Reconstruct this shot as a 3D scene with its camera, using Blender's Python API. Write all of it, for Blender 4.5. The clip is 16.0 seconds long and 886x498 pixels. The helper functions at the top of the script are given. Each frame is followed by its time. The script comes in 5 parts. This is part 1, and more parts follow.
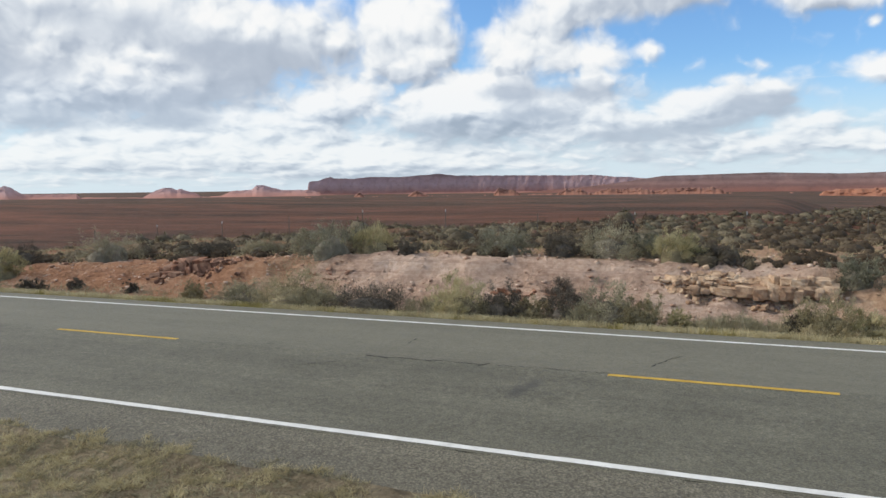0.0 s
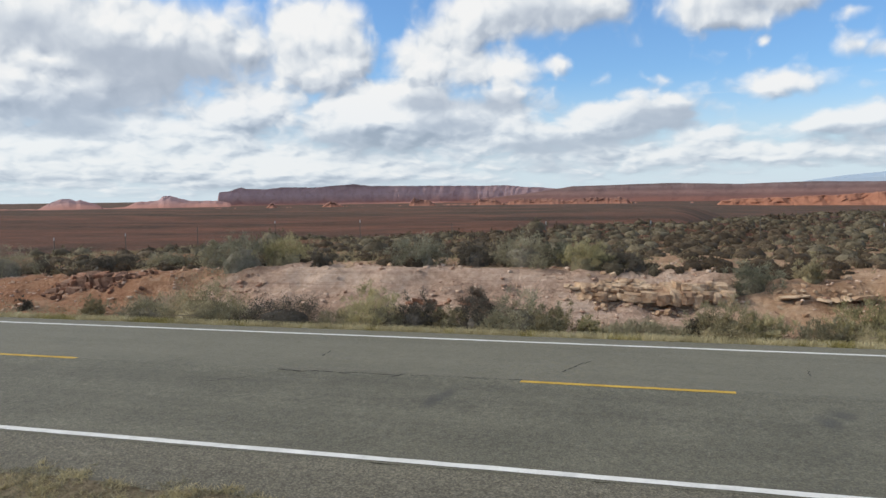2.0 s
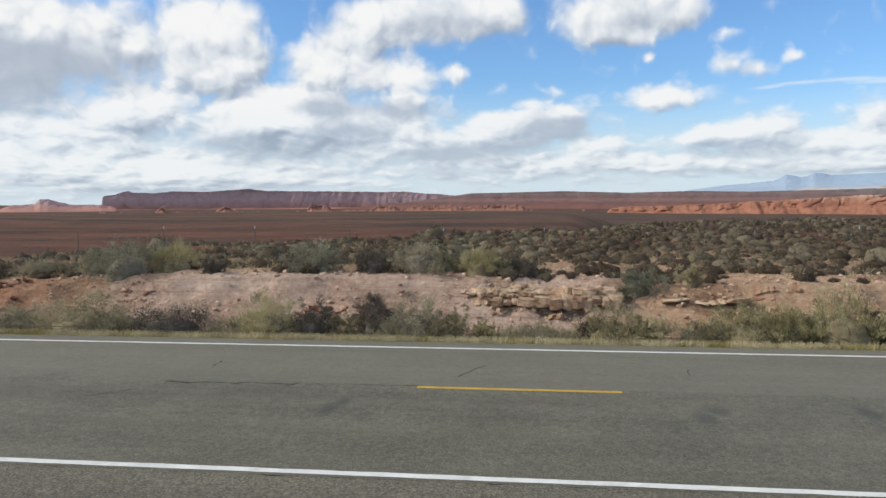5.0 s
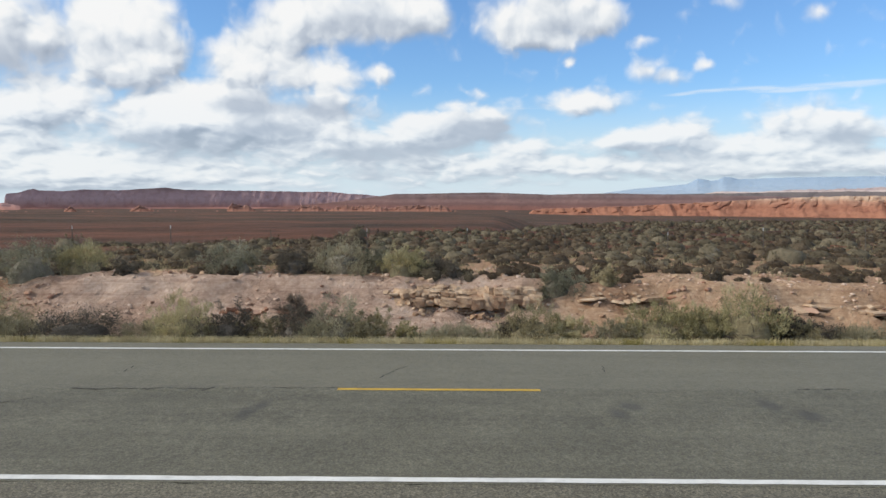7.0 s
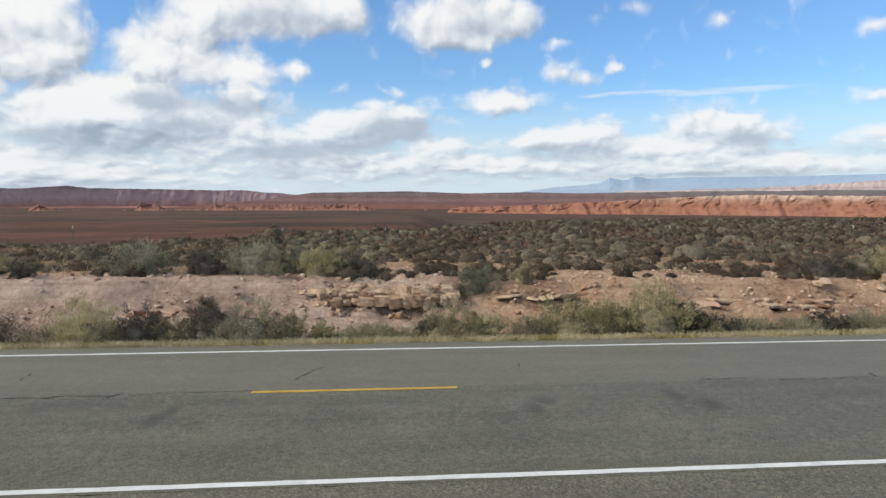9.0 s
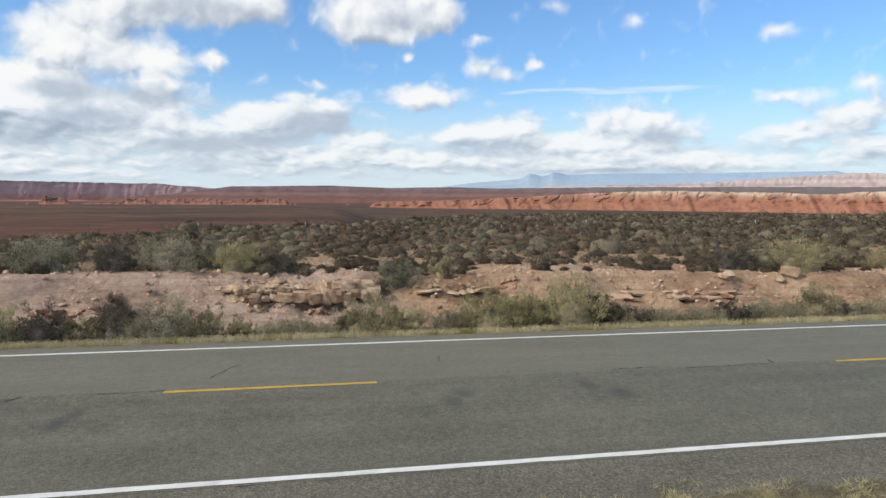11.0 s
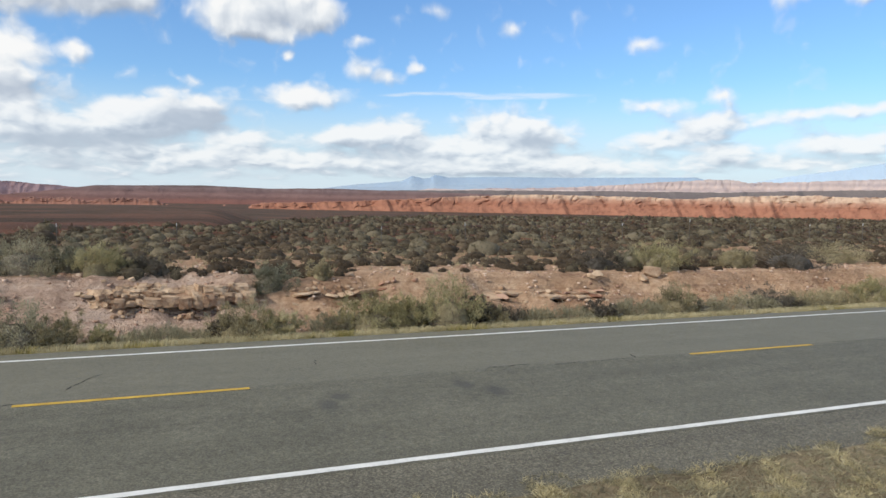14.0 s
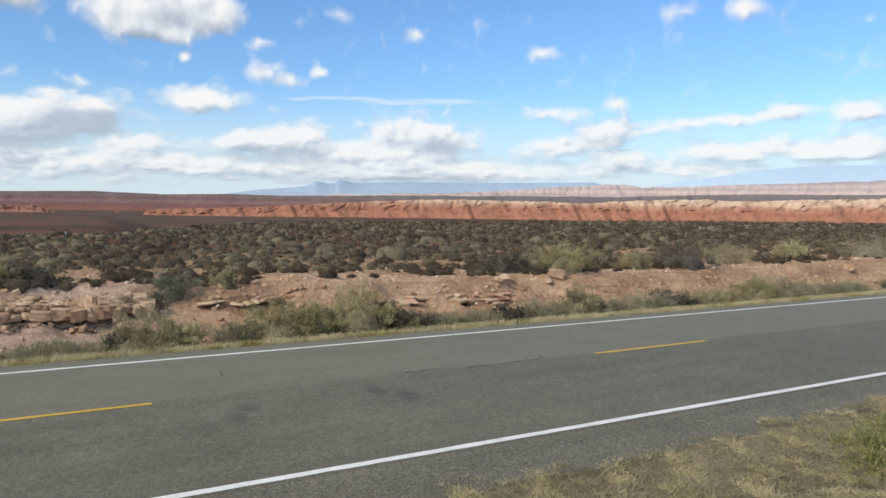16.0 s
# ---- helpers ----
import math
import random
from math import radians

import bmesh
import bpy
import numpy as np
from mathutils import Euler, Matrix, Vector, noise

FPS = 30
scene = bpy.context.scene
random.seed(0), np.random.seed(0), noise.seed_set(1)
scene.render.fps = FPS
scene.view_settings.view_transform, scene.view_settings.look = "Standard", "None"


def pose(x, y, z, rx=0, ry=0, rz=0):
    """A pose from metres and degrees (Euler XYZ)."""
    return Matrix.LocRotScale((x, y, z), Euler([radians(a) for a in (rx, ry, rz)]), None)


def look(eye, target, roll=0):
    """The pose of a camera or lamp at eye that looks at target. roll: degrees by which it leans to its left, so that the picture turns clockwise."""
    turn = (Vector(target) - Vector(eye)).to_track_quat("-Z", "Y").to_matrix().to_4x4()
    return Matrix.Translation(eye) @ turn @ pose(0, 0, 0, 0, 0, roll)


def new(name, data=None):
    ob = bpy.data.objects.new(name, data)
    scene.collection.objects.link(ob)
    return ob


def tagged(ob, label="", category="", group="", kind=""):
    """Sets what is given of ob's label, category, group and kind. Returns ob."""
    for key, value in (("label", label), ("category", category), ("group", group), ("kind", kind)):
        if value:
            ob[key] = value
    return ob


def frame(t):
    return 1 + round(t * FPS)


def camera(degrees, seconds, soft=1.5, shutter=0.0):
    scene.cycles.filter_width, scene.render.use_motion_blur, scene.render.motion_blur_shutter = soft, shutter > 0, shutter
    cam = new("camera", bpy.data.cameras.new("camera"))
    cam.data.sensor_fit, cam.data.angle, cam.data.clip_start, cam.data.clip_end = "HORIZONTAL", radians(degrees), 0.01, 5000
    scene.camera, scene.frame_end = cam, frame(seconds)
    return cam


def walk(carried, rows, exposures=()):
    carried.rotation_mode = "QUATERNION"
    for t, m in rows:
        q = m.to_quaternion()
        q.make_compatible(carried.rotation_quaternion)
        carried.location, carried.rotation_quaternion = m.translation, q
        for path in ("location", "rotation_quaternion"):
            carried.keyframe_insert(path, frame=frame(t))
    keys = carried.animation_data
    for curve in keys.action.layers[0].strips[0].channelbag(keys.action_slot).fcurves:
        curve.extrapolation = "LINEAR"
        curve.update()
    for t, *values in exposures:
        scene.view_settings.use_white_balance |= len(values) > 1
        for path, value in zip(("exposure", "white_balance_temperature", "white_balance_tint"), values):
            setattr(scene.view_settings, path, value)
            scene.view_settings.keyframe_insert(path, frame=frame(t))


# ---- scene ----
EYE = 3.203
cam = camera(63.1, 16.0, soft=1.5)
# seconds, shift sideways and forward, yaw, pitch, roll of a hand-held pan from one standpoint
PATH = [
    (0, -0.156, 0.000, 21.381, -5.076, -0.682), (0.5, -0.137, 0.000, 19.614, -4.698, -0.809), (1, -0.120, 0.000, 17.844, -4.471, -0.859),
    (1.5, -0.116, 0.000, 16.218, -4.411, -0.782), (2, -0.116, 0.000, 14.669, -4.342, -0.771), (2.5, -0.107, 0.000, 13.138, -4.273, -0.462),
    (3, -0.098, 0.000, 11.702, -4.235, -0.321), (3.5, -0.091, 0.000, 10.352, -4.207, -0.514), (4, -0.083, 0.000, 9.078, -4.070, -0.521),
    (6.5, -0.034, 0.000, 2.377, -3.874, 0.147), (7, -0.013, 0.000, 0.649, -3.864, 0.159), (7.5, 0.000, 0.000, -0.886, -3.783, 0.207),
    (8, 0.016, 0.000, -2.533, -3.719, 0.316), (8.5, 0.026, 0.000, -4.146, -3.818, 0.251), (9, 0.036, 0.000, -5.781, -3.943, 0.158),
    (11.5, 0.109, -0.030, -13.428, -4.410, 0.578), (12, 0.135, -0.050, -14.940, -4.446, 0.665), (12.5, 0.184, -0.085, -16.463, -4.371, 0.604),
    (13, 0.211, -0.110, -18.149, -4.325, 0.879), (13.5, 0.203, -0.090, -19.805, -4.235, 1.025), (14, 0.182, -0.070, -21.272, -4.065, 0.969),
    (14.5, 0.160, -0.050, -22.873, -3.943, 0.994), (15, 0.134, -0.040, -24.579, -3.795, 1.063), (15.5, 0.114, -0.010, -26.557, -3.705, 0.918),
    (16, 0.119, 0.000, -28.714, -3.555, 0.730),
]
walk(cam, [(t, pose(x, y, EYE, 90 + pitch, 0, yaw) @ pose(0, 0, 0, 0, 0, roll)) for t, x, y, yaw, pitch, roll in PATH],
     [(0, 0.03), (0.2, -0.12), (0.5, -0.43), (1.0, -0.22), (1.5, -0.05), (2.1, -0.04), (2.5, -0.27), (3.0, -0.15), (3.5, -0.05), (4.0, -0.03), (6.5, 0.0), (9.0, 0.0), (11.5, 0.05), (16, 0.03)])

# ---- sky and sun ----
SUN_AZ, SUN_EL = -102.0, 31.0          # degrees, azimuth clockwise from +y


class Nodes:
    """A short way to write node trees."""

    def __init__(self, tree):
        self.tree = tree
        tree.nodes.clear()

    def add(self, kind, ins=None, op=""):
        n = self.tree.nodes.new(kind)
        if op:
            n.operation = op
        for k, v in (ins or {}).items():
            if isinstance(v, bpy.types.NodeSocket):
                self.tree.links.new(v, n.inputs[k])
            else:
                n.inputs[k].default_value = v
        return n

    def math(self, op, a, b=0.0, c=0.0, clamp=False):
        n = self.add("ShaderNodeMath", {0: a, 1: b, 2: c}, op)
        n.use_clamp = clamp
        return n.outputs[0]

    def ramp(self, fac, stops, mode="LINEAR"):
        n = self.add("ShaderNodeValToRGB", {0: fac})
        n.color_ramp.interpolation = mode
        while len(n.color_ramp.elements) < len(stops):
            n.color_ramp.elements.new(0.5)
        for e, (p, c) in zip(n.color_ramp.elements, stops):
            e.position, e.color = p, (*c, 1) if len(c) == 3 else c
        return n.outputs[0]

    def grey(self, fac, lo, hi):
        n = self.add("ShaderNodeMapRange", {0: fac, 1: lo, 2: hi})
        n.interpolation_type = "SMOOTHSTEP"
        return n.outputs[0]

    def noise(self, vec, scale, detail=4.0, rough=0.55, distort=0.0):
        return self.add("ShaderNodeTexNoise", {"Vector": vec, "Scale": scale, "Detail": detail, "Roughness": rough, "Distortion": distort}).outputs[0]

    def mix(self, fac, a, b, how="MIX"):
        n = self.add("ShaderNodeMix")
        n.data_type, n.blend_type = "RGBA", how
        for k, v in ((0, fac), (6, a), (7, b)):
            if isinstance(v, bpy.types.NodeSocket):
                self.tree.links.new(v, n.inputs[k])
            else:
                n.inputs[k].default_value = v
        return n.outputs[2]


def rgb(r, g, b):
    return (r, g, b, 1.0)


# cloud masses, shaded bases, sunlit crowns and ice streaks: azimuth, elevation, half width, half height, weight
CLOUD_DECK = [(-47.1, 10.7, 14.8, 5.61, 1.5), (-35.6, 11, 12.2, 4.42, 1.4), (-41.7, 7.5, 10, 2.81, 1), (-49.8, 6.4, 6.8, 2.27, 1), (-56, 9.2, 7.8, 6.91, 1.5)]
CLOUD_LAYERS = [
    (-41.8, 3.9, 13.9, 2.46, 1.1), (-31.1, 3.9, 11.1, 3.02, 1), (-49.3, 2.2, 9, 2.34, 0.9), (-33.8, 1.8, 16.6, 1.94, 0.8), (-22.8, 1.9, 13.1, 1.99, 0.8), (-9, 4, 11.1, 1.74, 0.8), (0.2, 2.5, 13.2, 1.55, 0.6),
    (14.7, 2.7, 17.2, 1.2, 0.8), (26.5, 2.6, 10.8, 1.12, 0.7), (47.8, 2.8, 11.8, 0.84, 0.7), (31.6, 2.8, 13.1, 1.11, 0.7)]
CUMULUS_WEST = [
    (-28.2, 6.9, 4.1, 1.79, 1.2), (-31.1, 6, 3.4, 1.7, 1), (-24, 12, 4.8, 4.3, 1.8), (-24.9, 9.1, 3.1, 1.89, 0.8), (-21.8, 10.3, 3.1, 2.5, 0.8), (-29.7, 10.8, 1.6, 1.03, 0.7), (-19.2, 6, 6.2, 3.24, 1.5),
    (-22.3, 5.8, 3.5, 2.16, 0.9)]
CUMULUS_TALL = [
    (-15.3, 9.9, 4.5, 3.05, 1.4), (-12.8, 12.4, 5, 2.81, 1.1), (-9.4, 14.2, 7.2, 2.79, 1.4), (-9.8, 9.1, 4.1, 2.3, 1.5), (-3.3, 14, 4.4, 2.43, 1.3), (-6.4, 12.3, 2.6, 1.64, 0.6), (-1.3, 14.6, 2.2, 2.02, 0.6),
    (-5.4, 9.7, 1.5, 1.1, 1), (-19.7, 6.4, 5.1, 2.85, 1.2), (-14.9, 6, 7.4, 2.51, 1.1), (-9, 6.1, 5.2, 2.36, 1)]
CUMULUS_MID = [
    (-0.2, 5.8, 4.9, 2.18, 1.5), (3.3, 6.3, 3.5, 1.96, 1.1), (-2.9, 5.1, 4, 2.18, 0.9), (5.1, 4.1, 3.1, 1.23, 1), (6.7, 5.9, 1.3, 1.08, 0.64), (7.2, 14, 6.5, 2.83, 1.4), (4.6, 12.4, 3.5, 1.86, 0.8),
    (10.7, 13.5, 3.4, 2.42, 0.9), (7.5, 12, 3, 1.03, 0.8), (14.5, 11.9, 1.4, 0.81, 0.96), (9, 10.5, 0.8, 0.63, 0.8), (2.2, 8.2, 1.1, 0.6, 0.64), (0.2, 7.5, 1.8, 0.6, 0.56)]
CUMULUS_STREET = [
    (15, 9.7, 2.3, 1.32, 0.96), (17, 9, 1.8, 1.02, 0.8), (19, 9.9, 1, 0.72, 0.72), (10.3, 7.6, 4.7, 1.36, 1.3), (9.5, 7.1, 2.2, 1.07, 0.56), (14.2, 5, 3.8, 1.36, 1.3), (17.9, 5.3, 3.2, 1.46, 1.1),
    (12.1, 4.3, 3, 0.86, 0.8), (20, 4, 6.7, 1.25, 0.9), (25.3, 6.2, 4.8, 1.51, 0.8), (26.4, 4.9, 4.7, 1.78, 1.1), (29.2, 5.2, 3.4, 1.54, 0.8), (31.9, 5.5, 2.3, 1.31, 0.56), (25.7, 3.8, 5.5, 1.12, 0.9),
    (16.7, 7.1, 1.6, 0.62, 0.4), (26.5, 12.9, 1.5, 1.11, 0.8), (17.5, 13.7, 1.8, 1.17, 0.56), (20.5, 14.1, 1.6, 0.96, 0.64)]
CUMULUS_EAST = [
    (36, 11.5, 2.2, 0.83, 0.8), (37.4, 7.1, 3.5, 0.94, 0.9), (42.1, 7.7, 1.6, 0.92, 0.88), (40.7, 5.6, 3.4, 1.28, 1.3), (42.4, 6.3, 1.9, 1.06, 0.72), (44.5, 5.7, 2.5, 0.76, 0.8), (47.7, 6.1, 4.4, 0.74, 0.9),
    (51.6, 6.5, 4.5, 0.64, 0.9), (54.1, 7, 2.5, 0.78, 0.88), (58, 6.7, 2.2, 0.83, 0.88), (46.6, 14.2, 2.4, 1.08, 0.72), (50.9, 14.1, 2.3, 1.13, 0.88), (58.7, 12.7, 1.7, 0.65, 0.48), (38.2, 4.5, 5.2, 0.95, 0.9),
    (42, 3.7, 3.4, 0.86, 0.9), (49.7, 4.1, 4.7, 0.99, 0.9), (55, 4.1, 5.4, 0.95, 1), (59.1, 4.2, 3.3, 0.84, 0.9)]
SHADE_WEST = [
    (-44.2, 11.5, 6.3, 2.09, 1), (-34.4, 9.2, 7.9, 2.26, 1.3), (-38.4, 10, 4.8, 2, 0.8), (-41.8, 5.7, 7, 1.62, 0.9), (-49.9, 4.7, 4.8, 1.53, 1), (-50.3, 8.2, 5.4, 1.49, 0.7), (-37.7, 7, 6.5, 1.44, 0.8),
    (-50.1, 11.9, 4, 1.44, 0.6), (-41.8, 4.7, 5.1, 0.9, 0.6), (-45.7, 2, 3.3, 0.72, 0.5), (-56, 8.9, 6.6, 5.21, 0.9)]
SHADE_MID = [
    (-15.7, 7, 3.7, 1.24, 1.3), (-10.3, 6.9, 3.8, 1.06, 1.1), (-14.1, 5.4, 5.4, 1.06, 0.9), (-7.3, 3.6, 3.9, 1.09, 1.1), (-3.8, 3.4, 3.5, 0.88, 0.9), (-23.6, 4.2, 5.2, 1, 0.7), (-19.8, 3.3, 6.2, 0.91, 0.6),
    (-7.2, 13.9, 4.7, 1.81, 0.8), (-2.9, 13.2, 3.1, 1.23, 0.5), (8.5, 13.2, 5.2, 1.22, 0.5), (1.1, 5.8, 4.9, 1.53, 0.9), (2.9, 5.4, 3.6, 1.09, 0.9), (-0.7, 4.2, 4.9, 0.88, 1), (-6.4, 2, 2.6, 0.7, 0.8),
    (16.8, 3.1, 6.2, 0.94, 0.5), (27.9, 4.5, 2.5, 0.86, 0.7), (14.7, 4, 4.6, 0.68, 0.4), (-22.5, 2.6, 3, 0.81, 0.5)]
SHADE_EAST = [(45.3, 5.4, 1.8, 0.42, 0.6), (32, 3.7, 5.3, 0.97, 0.6), (29.3, 4.7, 2.7, 0.88, 0.5)]
BRIGHT_CROWNS = [
    (-43.9, 9.6, 0.9, 0.97, 0.8), (-44.9, 8.4, 1.5, 0.7, 0.6), (-24, 12, 3.9, 3.68, 0.8), (-28.4, 7.1, 3.5, 1.28, 0.8), (-37.8, 5.4, 5.3, 0.75, 0.7), (-45.6, 4, 4.1, 0.56, 0.6), (-40.7, 3.5, 6.3, 0.75, 0.5),
    (-19.2, 6, 4.9, 1.94, 0.9), (-9.6, 9.1, 3.2, 1.89, 0.9), (-15.3, 10.3, 2.9, 2.03, 0.6), (14, 5.3, 2.5, 0.77, 0.7), (-2, 6.2, 2, 0.78, 0.7), (-0.2, 6.7, 2.2, 0.43, 0.7), (9.9, 7.7, 2.6, 0.85, 0.5),
    (4.2, 4.2, 2.2, 0.62, 0.8)]
CIRRUS = [(17.9, 7.8, 2.8, 0.25, 0.9), (23.8, 7.8, 7.5, 0.36, 1.1), (29.1, 8.1, 5.2, 0.3, 1), (6, 7.1, 5.3, 0.34, 0.9), (24.8, 7.9, 11.3, 0.34, 1), (51.5, 9.2, 7.5, 0.39, 0.25)]
CLOUD_VEIL = [
    (-42, 8, 32, 10, 0.5), (-14, 4, 16, 5, 0.35), (3, 3.5, 16, 2.6, 0.35), (22, 3.6, 20, 2.2, 0.35), (46, 4, 18, 2, 0.35), (-30, 1.6, 40, 2.2, 0.5), (25, 1.6, 45, 1.8, 0.4),
    (66, 6, 14, 6, 0.8), (-72, 8, 14, 10, 1.2)]


def make_world():
    w = bpy.data.worlds.new("sky")
    scene.world = w
    w.use_nodes = True
    n = Nodes(w.node_tree)
    way = n.add("ShaderNodeTexCoord").outputs["Generated"]
    sep = n.add("ShaderNodeSeparateXYZ", {0: way}).outputs
    az = n.math("MULTIPLY", n.math("ARCTAN2", sep[0], sep[1]), 180 / math.pi)
    el = n.math("MULTIPLY", n.math("ARCSINE", sep[2]), 180 / math.pi)
    up = n.math("MAXIMUM", el, 0.0)
    # clouds lie flatter towards the horizon
    high = n.math("MULTIPLY", n.math("LOGARITHM", n.math("ADD", up, 2.5), math.e), 13.0)
    flat = n.add("ShaderNodeCombineXYZ", {0: az, 1: high, 2: 0.0}).outputs[0]
    spot = n.add("ShaderNodeCombineXYZ", {0: az, 1: el, 2: 0.0}).outputs[0]

    def shifted(vec, by, op="ADD"):
        return n.add("ShaderNodeVectorMath", {0: vec, 1: by}, op).outputs[0]

    def swirl(vec, scale, wide, tall):
        c = n.add("ShaderNodeTexNoise", {"Vector": vec, "Scale": scale, "Detail": 3.0, "Roughness": 0.5}).outputs["Color"]
        return shifted(shifted(c, (0.5, 0.5, 0.5), "SUBTRACT"), (wide, tall, 0.0), "MULTIPLY")

    loose = shifted(flat, swirl(flat, 0.40, 2.2, 2.2))
    bent = shifted(spot, swirl(flat, 0.42, 1.9, 0.95))

    def field(masses, at):
        total = None
        for a, e, wide, tall, weight in masses:
            m = n.add("ShaderNodeMapping", {"Vector": at, "Location": (-a / wide, -e / tall, 0), "Scale": (1 / wide, 1 / tall, 0)})
            g = n.add("ShaderNodeTexGradient", {0: m.outputs[0]})
            g.gradient_type = "SPHERICAL"
            total = n.math("MULTIPLY_ADD", g.outputs[1], weight, total if total is not None else 0.0)
        return total

    def billow(vec, scale, detail, rough):
        big = n.add("ShaderNodeTexVoronoi", {"Vector": vec, "Scale": scale, "Detail": detail, "Roughness": rough, "Lacunarity": 2.2})
        big.voronoi_dimensions, big.feature = "2D", "SMOOTH_F1"
        big.inputs["Smoothness"].default_value = 1.0
        return n.math("SUBTRACT", 1.0, big.outputs["Distance"])

    masses = CLOUD_VEIL + CLOUD_DECK + CLOUD_LAYERS + CUMULUS_WEST + CUMULUS_TALL + CUMULUS_MID + CUMULUS_STREET + CUMULUS_EAST
    cover = field(masses, bent)
    above = field(masses, shifted(bent, (-0.5, 0.8, 0.0)))
    bases = field(SHADE_WEST + SHADE_MID + SHADE_EAST, bent)
    crowns = field(BRIGHT_CROWNS, bent)
    puffs = billow(loose, 0.36, 2.0, 0.45)
    lit = billow(shifted(loose, (-0.5, 0.8, 0.0)), 0.36, 2.0, 0.45)
    wisps = n.noise(loose, 0.6, 5.0, 0.52, 0.0)
    higher = n.noise(shifted(loose, (-0.4, 0.6, 0.0)), 0.6, 5.0, 0.52, 0.0)
    # scattered cloud goes on over the rest of the sky
    rest = n.math("MULTIPLY", n.grey(el, 16.0, 30.0), 0.9)
    dense = n.math("ADD", n.math("ADD", cover, rest), n.math("MULTIPLY_ADD", puffs, 0.7, -0.60))
    dense = n.math("ADD", dense, n.math("MULTIPLY_ADD", wisps, 0.7, -0.35))
    alpha = n.grey(dense, -0.24, 0.66)
    relief = n.math("MULTIPLY_ADD", n.math("SUBTRACT", puffs, lit), 0.75, 0.62)
    relief = n.math("MULTIPLY_ADD", n.math("SUBTRACT", wisps, higher), 0.42, relief)
    relief = n.math("MULTIPLY_ADD", n.math("SUBTRACT", cover, above), 0.6, relief)
    relief = n.math("MULTIPLY_ADD", crowns, 0.45, relief)
    low_west = n.math("MULTIPLY", n.grey(el, 5.0, 1.5), n.grey(az, -16.0, -30.0))
    relief = n.math("MULTIPLY_ADD", low_west, 0.18, relief)
    thick = n.math("MULTIPLY", n.math("MULTIPLY", bases, 1.15, clamp=True), n.math("SUBTRACT", 1.0, n.math("MULTIPLY", low_west, 0.75)))
    shade = n.math("MULTIPLY_ADD", thick, n.math("SUBTRACT", 0.18, n.math("MULTIPLY", relief, 0.8)), relief, clamp=True)
    cloud = n.ramp(shade, [(0.0, (0.34, 0.40, 0.49)), (0.3, (0.47, 0.53, 0.62)), (0.58, (0.68, 0.73, 0.79)), (0.82, (0.85, 0.875, 0.895)), (1.0, (0.92, 0.925, 0.925))])
    fibres = n.noise(n.add("ShaderNodeCombineXYZ", {0: n.math("MULTIPLY", az, 0.25), 1: n.math("MULTIPLY_ADD", az, -0.05, n.math("MULTIPLY", el, 2.2)), 2: 0.0}).outputs[0], 1.0, 5.0, 0.6)
    slant = n.add("ShaderNodeCombineXYZ", {0: az, 1: n.math("MULTIPLY_ADD", n.noise(flat, 0.12, 2.0), 1.0, n.math("SUBTRACT", el, 0.5)), 2: 0.0}).outputs[0]
    ice = n.math("MULTIPLY", n.grey(n.math("MULTIPLY", field(CIRRUS, slant), n.math("MULTIPLY_ADD", fibres, 3.2, -0.7)), 0.2, 1.5), 0.5)
    sky = n.add("ShaderNodeTexSky")
    sky.sky_type, sky.sun_disc = "NISHITA", False
    sky.sun_elevation, sky.sun_rotation = radians(SUN_EL), radians(SUN_AZ)
    sky.air_density, sky.dust_density, sky.ozone_density = 1.0, 0.6, 1.4
    blue = n.mix(1.0, sky.outputs[0], rgb(0.094, 0.130, 0.170), "MULTIPLY")
    haze = n.grey(el, 9.5, 0.5)
    blue = n.mix(n.math("MULTIPLY", haze, 0.85), blue, rgb(0.68, 0.79, 0.88))
    veil = n.math("MULTIPLY", alpha, n.math("MULTIPLY_ADD", haze, -0.22, 1.0))
    blue = n.mix(ice, blue, rgb(0.82, 0.87, 0.91))
    colour = n.mix(veil, blue, cloud)
    below = n.grey(el, -0.5, -3.0)
    colour = n.mix(below, colour, rgb(0.16, 0.12, 0.10))
    back = n.add("ShaderNodeBackground", {"Color": colour, "Strength": 1.0})
    n.add("ShaderNodeOutputWorld", {0: back.outputs[0]})


make_world()
sun = new("sun", bpy.data.lights.new("sun", "SUN"))
sun.data.energy, sun.data.angle, sun.data.color = 3.3, radians(6), (1.0, 0.92, 0.80)
sun_way = Vector((math.sin(radians(SUN_AZ)) * math.cos(radians(SUN_EL)), math.cos(radians(SUN_AZ)) * math.cos(radians(SUN_EL)), math.sin(radians(SUN_EL))))
sun.matrix_world = look(sun_way * 60, (0, 0, 0))


